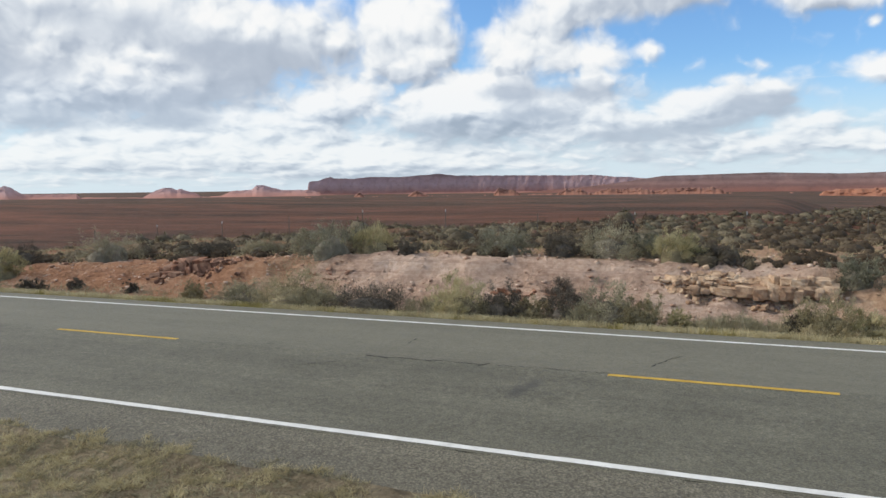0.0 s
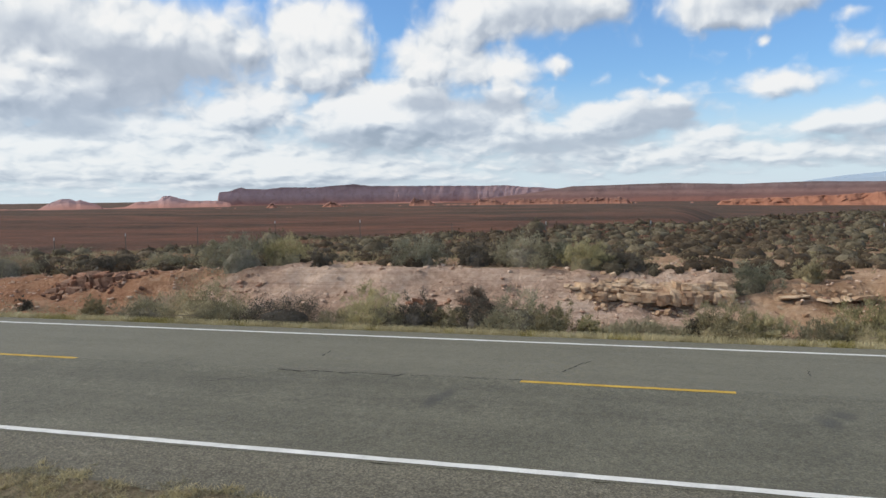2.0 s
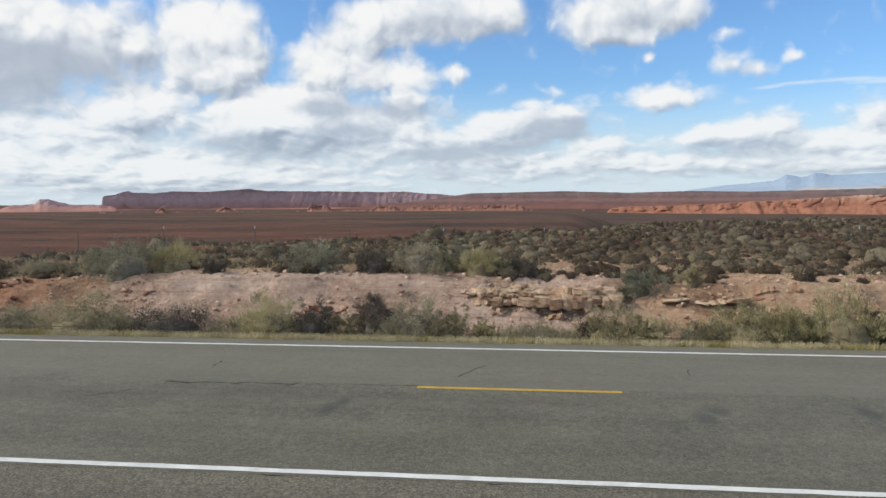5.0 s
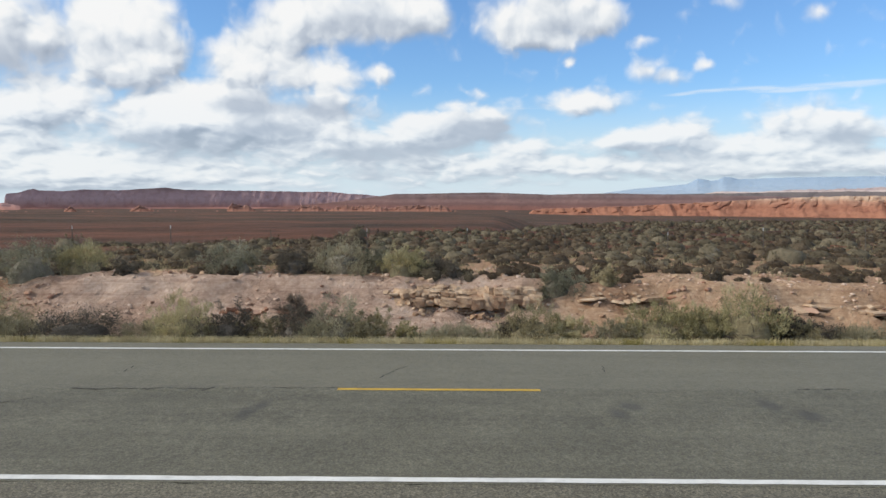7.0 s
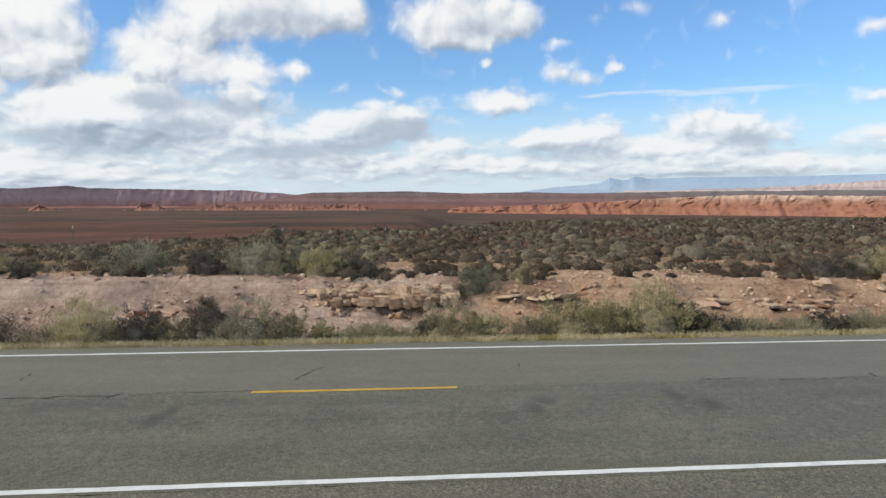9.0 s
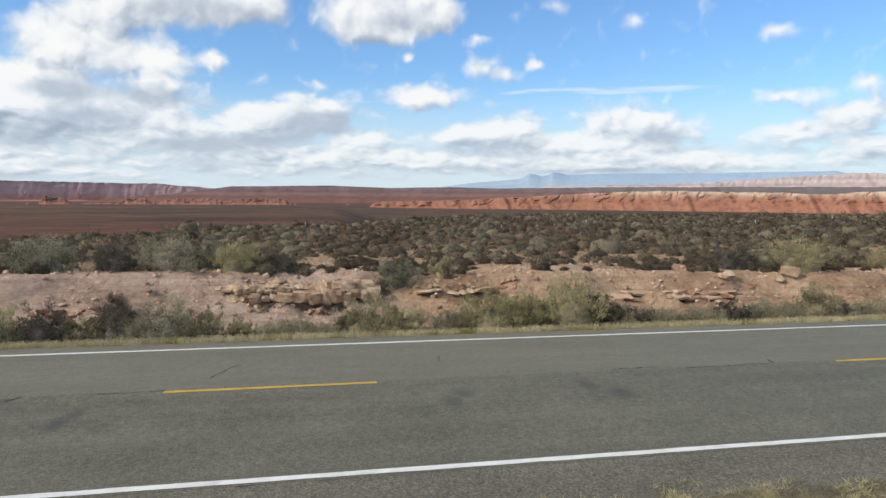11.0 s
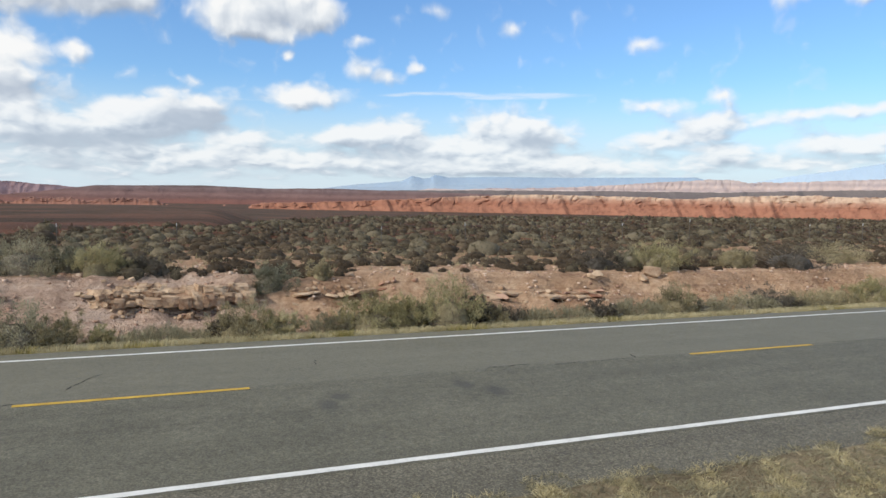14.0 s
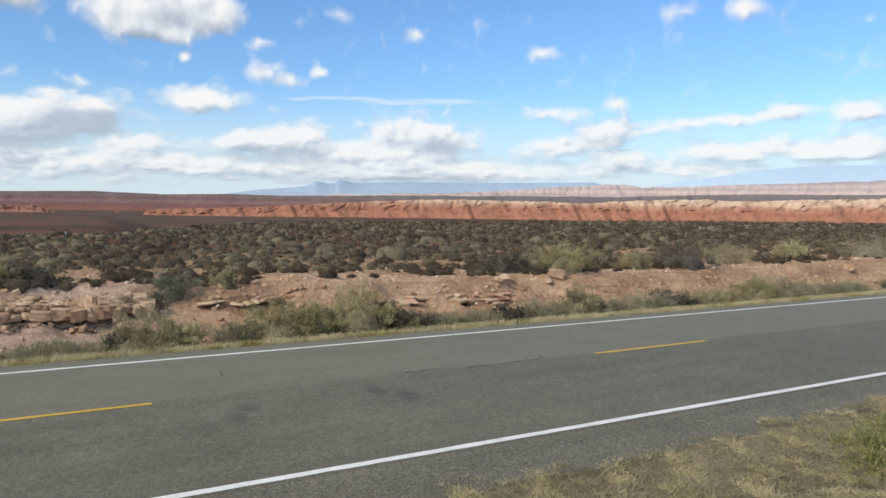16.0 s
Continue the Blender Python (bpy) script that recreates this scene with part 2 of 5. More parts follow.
# ---- materials ----
def surface(name, colours, size, grain=8.0, rough=0.9, bump=0.3, bump_size=None, fine=0.25, piece=0.0, island=0.0, stain=None, stain_size=0.2, stain_share=0.5):
    """Mottled matt surface: colours over broad patches of the given size, grain within them, relief, and stains of another colour."""
    m = bpy.data.materials.new(name)
    m.use_nodes = True
    n = Nodes(m.node_tree)
    at = n.add("ShaderNodeNewGeometry").outputs["Position"]
    broad = n.noise(at, 1 / size, 5.0, 0.6, 0.4)
    small = n.noise(at, grain / size, 6.0, 0.65)
    fac = n.math("ADD", broad, n.math("MULTIPLY_ADD", small, 2 * fine, -fine))
    if piece:
        own = n.add("ShaderNodeObjectInfo").outputs["Random"]
        fac = n.math("ADD", fac, n.math("MULTIPLY_ADD", own, 2 * piece, -piece))
    if island:
        own = n.add("ShaderNodeNewGeometry").outputs["Random Per Island"]
        fac = n.math("ADD", fac, n.math("MULTIPLY_ADD", own, 2 * island, -island))
    lo, hi = 0.28, 0.72
    colour = n.ramp(fac, [(lo + (hi - lo) * i / (len(colours) - 1), c) for i, c in enumerate(colours)])
    if stain:
        s = n.grey(n.noise(at, 1 / stain_size, 6.0, 0.6, 0.6), 1 - stain_share, 1.12 - stain_share)
        colour = n.mix(s, colour, rgb(*stain))
    b = n.add("ShaderNodeBsdfPrincipled", {"Base Color": colour, "Roughness": rough})
    b.inputs["Specular IOR Level"].default_value = 0.25
    if bump:
        h = n.noise(at, 1 / (bump_size or size / grain), 6.0, 0.7)
        bm = n.add("ShaderNodeBump", {"Height": h, "Strength": bump, "Distance": (bump_size or size / grain) * 0.5})
        n.tree.links.new(bm.outputs[0], b.inputs["Normal"])
    n.add("ShaderNodeOutputMaterial", {0: b.outputs[0]})
    return m


def strata(name, layers, low, high, wobble=1.2, grain=6.0, rough=0.95, gully=(0.2, 0.07, 0.04), gully_share=0.45):
    """Rock in level beds: colours by height between low and high, with streaks and blotches."""
    m = bpy.data.materials.new(name)
    m.use_nodes = True
    n = Nodes(m.node_tree)
    at = n.add("ShaderNodeNewGeometry").outputs["Position"]
    z = n.add("ShaderNodeSeparateXYZ", {0: at}).outputs[2]
    broad = n.noise(at, 1 / 60, 5.0, 0.6)
    z = n.math("ADD", z, n.math("MULTIPLY_ADD", broad, 2 * wobble, -wobble))
    t = n.math("DIVIDE", n.math("SUBTRACT", z, low), high - low, clamp=True)
    bed = n.add("ShaderNodeCombineXYZ", {0: 0.0, 1: 0.0, 2: z}).outputs[0]
    t = n.math("ADD", t, n.math("MULTIPLY_ADD", n.noise(bed, 0.5, 4.0), 0.16, -0.08))
    colour = n.ramp(t, layers)
    blot = n.noise(at, 1 / grain, 5.0, 0.65)
    colour = n.mix(n.math("MULTIPLY", n.grey(blot, 0.42, 0.75), gully_share), colour, rgb(*gully))
    b = n.add("ShaderNodeBsdfPrincipled", {"Base Color": colour, "Roughness": rough})
    b.inputs["Specular IOR Level"].default_value = 0.1
    bm = n.add("ShaderNodeBump", {"Height": blot, "Strength": 0.5, "Distance": grain * 0.4})
    n.tree.links.new(bm.outputs[0], b.inputs["Normal"])
    n.add("ShaderNodeOutputMaterial", {0: b.outputs[0]})
    return m


def leafy(name, colours, rough=0.75, each=0.5, through_light=0.25):
    """Leaves and twigs: each blade and each plant takes its own shade, and light passes through a little."""
    m = bpy.data.materials.new(name)
    m.use_nodes = True
    n = Nodes(m.node_tree)
    own = n.add("ShaderNodeNewGeometry").outputs["Random Per Island"]
    plant = n.add("ShaderNodeObjectInfo").outputs["Random"]
    at = n.add("ShaderNodeNewGeometry").outputs["Position"]
    patch = n.noise(at, 1.3, 2.0)
    fac = n.math("MULTIPLY_ADD", own, each, n.math("MULTIPLY_ADD", plant, 0.3, n.math("MULTIPLY_ADD", patch, 1.9, -0.6 - 0.5 * each)))
    colour = n.ramp(fac, [(i / (len(colours) - 1), c) for i, c in enumerate(colours)])
    b = n.add("ShaderNodeBsdfPrincipled", {"Base Color": colour, "Roughness": rough})
    b.inputs["Specular IOR Level"].default_value = 0.2
    tr = n.add("ShaderNodeBsdfTranslucent", {"Color": colour})
    mx = n.add("ShaderNodeMixShader", {0: through_light, 1: b.outputs[0], 2: tr.outputs[0]})
    n.add("ShaderNodeOutputMaterial", {0: mx.outputs[0]})
    return m


def make_soil():
    """One material for the land: red soil, with a pale caliche face along the cut, litter on the verges and a dark crust on the flats."""
    m = bpy.data.materials.new("desert_soil")
    m.use_nodes = True
    n = Nodes(m.node_tree)
    at = n.add("ShaderNodeNewGeometry").outputs["Position"]
    x, y, z = n.add("ShaderNodeSeparateXYZ", {0: at}).outputs
    broad = n.noise(at, 0.35, 5.0, 0.6, 0.5)
    small = n.noise(at, 5.0, 6.0, 0.7)
    wander = n.math("MULTIPLY_ADD", broad, 5.0, -2.5)
    fac = n.math("ADD", broad, n.math("MULTIPLY_ADD", small, 0.95, -0.475))
    red = n.ramp(fac, [(0.25, (0.29, 0.172, 0.104)), (0.5, (0.465, 0.300, 0.190)), (0.75, (0.62, 0.445, 0.305))])
    pale = n.ramp(fac, [(0.25, (0.32, 0.21, 0.155)), (0.5, (0.50, 0.355, 0.272)), (0.78, (0.66, 0.51, 0.412))])
    xw = n.math("ADD", x, wander)
    rust = n.ramp(fac, [(0.25, (0.215, 0.10, 0.055)), (0.5, (0.335, 0.178, 0.105)), (0.75, (0.45, 0.275, 0.18))])
    red = n.mix(n.grey(xw, -12.0, -16.0), red, rust)
    on_face = n.math("MULTIPLY", n.grey(xw, -14.5, -11.5), n.grey(xw, 4.5, 1.0))
    on_face = n.math("MULTIPLY", on_face, n.grey(n.math("MULTIPLY_ADD", wander, 0.25, y), 22.6, 21.6))
    colour = n.mix(on_face, red, pale)
    # thin beds show in the face
    bed = n.add("ShaderNodeCombineXYZ", {0: n.math("MULTIPLY", x, 0.12), 1: 0.0, 2: n.math("MULTIPLY", z, 9.0)}).outputs[0]
    beds = n.grey(n.noise(bed, 1.0, 4.0, 0.6), 0.50, 0.68)
    colour = n.mix(n.math("MULTIPLY", beds, 0.35), colour, rgb(0.17, 0.085, 0.06))
    # litter by the road
    litter = n.ramp(fac, [(0.3, (0.15, 0.125, 0.08)), (0.55, (0.27, 0.225, 0.145)), (0.8, (0.39, 0.33, 0.22))])
    yw = n.math("MULTIPLY_ADD", wander, 0.15, y)
    far_verge = n.math("MULTIPLY", n.grey(yw, 18.3, 17.1), n.grey(y, 10.0, 12.0))
    verge = n.math("MAXIMUM", n.grey(y, 12.0, 10.0), far_verge)
    colour = n.mix(n.math("MULTIPLY", verge, 0.9), colour, litter)
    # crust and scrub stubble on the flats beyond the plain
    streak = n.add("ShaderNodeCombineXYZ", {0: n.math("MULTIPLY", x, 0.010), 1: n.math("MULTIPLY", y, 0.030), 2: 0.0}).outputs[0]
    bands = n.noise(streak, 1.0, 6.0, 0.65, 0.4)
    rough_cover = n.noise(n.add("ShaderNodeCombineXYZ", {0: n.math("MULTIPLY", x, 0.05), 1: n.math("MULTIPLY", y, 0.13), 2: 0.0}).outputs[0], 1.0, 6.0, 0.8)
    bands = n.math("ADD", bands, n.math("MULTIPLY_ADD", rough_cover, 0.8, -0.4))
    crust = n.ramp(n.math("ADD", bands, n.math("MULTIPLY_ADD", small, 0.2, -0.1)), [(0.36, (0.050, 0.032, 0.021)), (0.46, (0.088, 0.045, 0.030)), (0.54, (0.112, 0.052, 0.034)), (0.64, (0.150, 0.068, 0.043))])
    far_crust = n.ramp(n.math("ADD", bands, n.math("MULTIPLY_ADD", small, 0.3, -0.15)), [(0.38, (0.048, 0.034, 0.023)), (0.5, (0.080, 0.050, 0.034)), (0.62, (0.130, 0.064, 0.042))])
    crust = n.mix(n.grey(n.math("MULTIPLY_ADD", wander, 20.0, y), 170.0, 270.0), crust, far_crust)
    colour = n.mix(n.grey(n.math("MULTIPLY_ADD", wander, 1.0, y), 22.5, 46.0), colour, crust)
    b = n.add("ShaderNodeBsdfPrincipled", {"Base Color": colour, "Roughness": 0.95})
    b.inputs["Specular IOR Level"].default_value = 0.15
    lumps = n.noise(at, 4.0, 8.0, 0.74)
    bm = n.add("ShaderNodeBump", {"Height": lumps, "Strength": 1.0, "Distance": 0.24})
    n.tree.links.new(bm.outputs[0], b.inputs["Normal"])
    n.add("ShaderNodeOutputMaterial", {0: b.outputs[0]})
    return m


def make_asphalt(name, gain, stops, stains, lane=0.0):
    """Chip-sealed asphalt: stone speckle, streaks along the traffic, and a few oil and tyre stains."""
    m = bpy.data.materials.new(name)
    m.use_nodes = True
    n = Nodes(m.node_tree)
    at = n.add("ShaderNodeNewGeometry").outputs["Position"]
    x, y, z = n.add("ShaderNodeSeparateXYZ", {0: at}).outputs
    chips = n.noise(at, 34.0, 2.0, 0.8)
    patch = n.noise(at, 0.8, 6.0, 0.6, 0.3)
    along = n.add("ShaderNodeCombineXYZ", {0: n.math("MULTIPLY", x, 0.10), 1: n.math("MULTIPLY", y, 1.6), 2: 0.0}).outputs[0]
    streaks = n.noise(along, 1.0, 5.0, 0.6)
    clumps = n.noise(at, 9.0, 4.0, 0.7)
    fac = n.math("ADD", n.math("MULTIPLY_ADD", chips, 2 * gain, n.math("MULTIPLY_ADD", clumps, 0.5, -0.25 - gain)), n.math("ADD", n.math("MULTIPLY_ADD", patch, 0.25, 0.225), n.math("MULTIPLY", streaks, 0.3)))
    # the far lane is older, smoother and paler
    worn = n.math("MULTIPLY", n.grey(n.math("MULTIPLY_ADD", n.noise(along, 2.0, 4.0), 0.3, y), 11.84, 12.16), lane)
    fac = n.math("MULTIPLY_ADD", worn, n.math("MULTIPLY_ADD", fac, -0.38, 0.29), fac)
    colour = n.ramp(fac, stops)
    for a, b, wide, high in stains:
        q = n.add("ShaderNodeMapping", {"Vector": at, "Location": (-a / wide, -b / high, 0), "Scale": (1 / wide, 1 / high, 0)})
        g = n.add("ShaderNodeTexGradient", {0: q.outputs[0]})
        g.gradient_type = "SPHERICAL"
        s = n.grey(n.math("ADD", g.outputs[1], n.math("MULTIPLY_ADD", n.noise(at, 6.0, 5.0, 0.7), 0.9, -0.55)), 0.12, 0.75)
        colour = n.mix(n.math("MULTIPLY", s, 0.6), colour, rgb(0.04, 0.039, 0.036))
    b = n.add("ShaderNodeBsdfPrincipled", {"Base Color": colour, "Roughness": 0.7})
    b.inputs["Specular IOR Level"].default_value = 0.3
    bm = n.add("ShaderNodeBump", {"Height": chips, "Strength": 0.5, "Distance": 0.012})
    n.tree.links.new(bm.outputs[0], b.inputs["Normal"])
    n.add("ShaderNodeOutputMaterial", {0: b.outputs[0]})
    return m


SOIL = make_soil()
ASPHALT = make_asphalt("asphalt", 0.5, [(0.2, (0.040, 0.037, 0.026)), (0.5, (0.101, 0.095, 0.069)), (0.8, (0.190, 0.180, 0.134))],
                       ((-3.05, 10.5, 0.26, 0.7), (-2.9, 10.9, 0.2, 0.5), (2.5, 10.55, 0.28, 0.55), (2.75, 10.9, 0.3, 0.4), (4.9, 11.0, 0.3, 0.7), (5.3, 10.5, 0.32, 0.6)), lane=1.0)
GRAVEL = make_asphalt("shoulder_chippings", 0.85, [(0.1, (0.036, 0.031, 0.022)), (0.5, (0.104, 0.094, 0.068)), (0.9, (0.225, 0.205, 0.152))], ())
WHITE = surface("white_road_paint", [(0.48, 0.48, 0.465), (0.60, 0.60, 0.58), (0.68, 0.68, 0.66)], 0.4, 10, rough=0.7, bump=0.2, bump_size=0.01, stain=(0.4, 0.39, 0.37), stain_size=0.12, stain_share=0.34)
YELLOW = surface("yellow_road_paint", [(0.37, 0.235, 0.035), (0.46, 0.30, 0.045), (0.53, 0.36, 0.07)], 0.4, 10, rough=0.7, bump=0.2, bump_size=0.01, stain=(0.3, 0.17, 0.04), stain_size=0.12, stain_share=0.36)
TAR = surface("dark_crack", [(0.022, 0.021, 0.02), (0.035, 0.034, 0.032)], 0.3, 6, bump=0.0)
PALESTONE = surface("pale_stones", [(0.288, 0.169, 0.117), (0.444, 0.294, 0.215), (0.600, 0.456, 0.358)], 0.4, 6, bump=0.3, bump_size=0.03, island=0.3)
SANDSTONE = surface("tan_sandstone", [(0.269, 0.165, 0.103), (0.417, 0.287, 0.187), (0.564, 0.420, 0.292)], 0.35, 7, bump=1.0, bump_size=0.10, piece=0.16, stain=(0.16, 0.105, 0.07), stain_size=0.25, stain_share=0.33)
# brown crag rock, darkened in colour for the shade of its hollow
DARKSTONE = surface("red_rock_with_hollow_shade", [(0.10, 0.05, 0.033), (0.17, 0.092, 0.062), (0.27, 0.165, 0.115)], 0.35, 7, bump=0.9, bump_size=0.06, piece=0.2, stain=(0.06, 0.034, 0.025), stain_size=0.2, stain_share=0.4)
REDSTONE = surface("red_sandstone", [(0.20, 0.09, 0.055), (0.31, 0.16, 0.10), (0.44, 0.28, 0.20)], 0.4, 7, bump=0.7, bump_size=0.06, piece=0.16, island=0.2, stain=(0.12, 0.06, 0.04), stain_size=0.2, stain_share=0.36)
STEM = leafy("dry_stems", [(0.108, 0.084, 0.066), (0.204, 0.162, 0.126), (0.324, 0.264, 0.204)])
SAGE = leafy("grey_green_leaves", [(0.147, 0.134, 0.090), (0.273, 0.249, 0.163), (0.441, 0.397, 0.269)])
RABBIT = leafy("yellow_green_leaves", [(0.166, 0.150, 0.076), (0.329, 0.293, 0.150), (0.536, 0.466, 0.280)])
OLIVE = leafy("olive_leaves", [(0.154, 0.133, 0.078), (0.288, 0.246, 0.141), (0.455, 0.389, 0.244)])
DARK = leafy("dark_brush_twigs", [(0.050, 0.043, 0.034), (0.099, 0.086, 0.067), (0.170, 0.147, 0.115)])
TEAL = leafy("blue_green_leaves", [(0.100, 0.101, 0.070), (0.194, 0.190, 0.131), (0.325, 0.310, 0.222)])
BLACKBRUSH = leafy("blackbrush_leaves", [(0.048, 0.033, 0.022), (0.095, 0.066, 0.041), (0.171, 0.121, 0.078)], each=0.25, through_light=0.45)
PLAINSAGE = leafy("plain_sage_leaves", [(0.089, 0.074, 0.046), (0.161, 0.137, 0.087), (0.266, 0.229, 0.153)], each=0.25, through_light=0.45)
STRAW = leafy("dry_grass", [(0.270, 0.233, 0.133), (0.429, 0.372, 0.218), (0.579, 0.507, 0.319)])
DULLSTRAW = leafy("matted_dry_grass", [(0.156, 0.141, 0.090), (0.267, 0.242, 0.157), (0.396, 0.358, 0.237)])
GREENGRASS = leafy("green_verge_grass", [(0.19, 0.165, 0.06), (0.33, 0.285, 0.11), (0.48, 0.40, 0.18)])
FRESH = leafy("fresh_green_leaves", [(0.11, 0.115, 0.042), (0.20, 0.205, 0.078), (0.33, 0.325, 0.14)])
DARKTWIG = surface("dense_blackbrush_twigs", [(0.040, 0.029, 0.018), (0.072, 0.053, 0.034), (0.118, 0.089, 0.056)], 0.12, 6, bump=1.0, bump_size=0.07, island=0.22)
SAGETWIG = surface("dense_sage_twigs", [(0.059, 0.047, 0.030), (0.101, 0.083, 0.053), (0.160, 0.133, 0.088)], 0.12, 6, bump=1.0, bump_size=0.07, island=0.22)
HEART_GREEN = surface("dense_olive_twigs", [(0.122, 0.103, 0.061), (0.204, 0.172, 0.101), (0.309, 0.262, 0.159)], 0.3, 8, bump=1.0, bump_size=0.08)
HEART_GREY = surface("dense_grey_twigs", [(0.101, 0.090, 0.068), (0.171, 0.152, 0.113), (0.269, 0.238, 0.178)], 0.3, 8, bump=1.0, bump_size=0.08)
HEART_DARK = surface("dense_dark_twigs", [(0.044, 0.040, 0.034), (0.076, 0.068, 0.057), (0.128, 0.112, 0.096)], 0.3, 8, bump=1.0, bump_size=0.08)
STEEL = surface("weathered_post", [(0.09, 0.078, 0.065), (0.15, 0.13, 0.11)], 0.2, 5, bump=0.1)
POSTTOP = surface("white_post_top", [(0.34, 0.34, 0.33), (0.46, 0.46, 0.45)], 0.2, 5, bump=0.0)
# strong dark gully blotches paint the shade of alcoves onto the cliff
LITROCK = strata("sunlit_cliff_rock", [(0.0, (0.30, 0.135, 0.085)), (0.30, (0.335, 0.158, 0.102)), (0.50, (0.315, 0.145, 0.095)), (0.60, (0.36, 0.185, 0.125)), (0.70, (0.42, 0.25, 0.175)), (0.78, (0.53, 0.38, 0.275)), (1.0, (0.58, 0.44, 0.33))], -35, 20, wobble=9.0, grain=15.0, gully=(0.17, 0.068, 0.048), gully_share=0.8)
# red beds with a mauve cast that stands for haze in front of them
MESAROCK = strata("mesa_rock", [(0, (0.390, 0.170, 0.126)), (0.25, (0.403, 0.211, 0.175)), (0.42, (0.416, 0.265, 0.252)), (0.6, (0.461, 0.320, 0.319)), (0.8, (0.436, 0.292, 0.294)), (0.92, (0.370, 0.248, 0.241)), (1, (0.273, 0.186, 0.179))], -35, 34, wobble=5.0, grain=14.0, gully=(0.25, 0.15, 0.142))
# no cloud casts on the upland; its shadow is mixed into these colours
UPLAND = strata("shade_toned_upland_rock", [(0.0, (0.18, 0.083, 0.062)), (0.25, (0.20, 0.092, 0.074)), (0.42, (0.15, 0.086, 0.077)), (0.55, (0.205, 0.124, 0.114)), (0.68, (0.155, 0.100, 0.095)), (0.82, (0.185, 0.130, 0.128)), (1.0, (0.105, 0.080, 0.078))], -35, 30, wobble=3.0, grain=26.0, gully=(0.10, 0.058, 0.052))
BENCHROCK = strata("bench_rock", [(0.0, (0.31, 0.15, 0.105)), (0.6, (0.265, 0.135, 0.10)), (1.0, (0.20, 0.115, 0.095))], -30, -8)
# plateau darkened in its base colour to stand for cloud shade
PLATEAU = strata("shade_toned_plateau", [(0.0, (0.17, 0.12, 0.11)), (0.6, (0.14, 0.12, 0.12)), (1.0, (0.17, 0.145, 0.14))], -30, 50, gully=(0.08, 0.075, 0.08))
# pink beds greyed and blued: distance haze is put into the colour
PINKROCK = strata("hazed_pink_rock", [(0.0, (0.24, 0.22, 0.24)), (0.32, (0.34, 0.27, 0.26)), (0.42, (0.56, 0.46, 0.42)), (0.5, (0.36, 0.29, 0.28)), (0.64, (0.54, 0.43, 0.39)), (0.76, (0.40, 0.33, 0.32)), (0.86, (0.50, 0.41, 0.38)), (1.0, (0.33, 0.30, 0.31))], -10, 115, wobble=6.0, grain=24.0, gully=(0.28, 0.25, 0.28))
# both far ranges: aerial haze painted as blue and pale base colours
HAZEBLUE = strata("haze_blue_range", [(0.0, (0.35, 0.42, 0.50)), (1.0, (0.29, 0.375, 0.48))], 20, 130, grain=40, gully=(0.25, 0.34, 0.45))
HAZEPALE = strata("haze_pale_range", [(0.0, (0.42, 0.51, 0.60)), (1.0, (0.35, 0.46, 0.59))], 60, 260, grain=60, gully=(0.36, 0.46, 0.58))


# ---- building helpers ----
def mesh_of(name, verts, faces, material, smooth=False):
    me = bpy.data.meshes.new(name)
    me.from_pydata(np.asarray(verts, float).tolist(), [], faces if isinstance(faces, list) else faces.tolist())
    me.materials.append(material)
    if smooth:
        me.polygons.foreach_set("use_smooth", [True] * len(me.polygons))
    me.update()
    return me


def part(name, me, parent, label=""):
    ob = new(name, me)
    ob.parent = parent
    return tagged(ob, label)


def grid_faces(rows, cols):
    i = (np.arange(rows - 1)[:, None] * cols + np.arange(cols - 1)).ravel()
    return np.stack([i, i + 1, i + cols + 1, i + cols], 1)


def smooth01(a):
    a = np.clip(a, 0, 1)
    return a * a * (3 - 2 * a)


WAVES = np.random.default_rng(3)
WAVE_SET = [(WAVES.uniform(0, 2 * np.pi), WAVES.uniform(0, 2 * np.pi), WAVES.uniform(0.75, 1.3)) for _ in range(40)]


def rolling(x, y, size, octaves=4, seed=0):
    """Smooth noise of about -1 to 1 from summed waves, on arrays."""
    total, amp = 0.0 * (x + y), 1.0
    for o in range(octaves):
        for k in range(5):
            way, phase, f = WAVE_SET[(seed * 11 + o * 5 + k) % 40]
            way = way + k * 1.256 + seed
            total = total + amp * np.sin(2 * np.pi * f * (x * np.cos(way) + y * np.sin(way)) / size + phase * (k + 1)) * 0.4
        amp, size = amp * 0.55, size * 0.47
    return total


# ---- the lie of the land ----
ROAD_NEAR, ROAD_FAR = 8.085, 15.30      # the two white edge lines
PAVE_NEAR, PAVE_FAR = 6.75, 16.0
CROWN = 0.073


def road_z(y):
    return CROWN * (1 - np.abs(y - (ROAD_NEAR + ROAD_FAR) / 2) / ((ROAD_FAR - ROAD_NEAR) / 2))


def bank_top(x):
    return np.interp(x, [-60, -30, -26, -20, -15.5, -10.5, -7.5, -2, 2, 3.5, 5.2, 7, 10, 13, 20, 40, 60],
                     [-0.2, -0.05, 0.1, 0.41, 0.68, 0.92, 0.95, 0.86, 0.86, 0.72, 0.7, 0.82, 0.74, 0.66, 0.6, 0.65, 0.5])


def shrub_edge(az):
    """How far the shrub plain reaches, by azimuth."""
    return np.interp(az, [-60, -38, -30, -17, -6.6, 4.6, 12, 20, 35, 50, 60], [35, 35, 38, 42, 50, 64, 90, 112, 130, 158, 165])


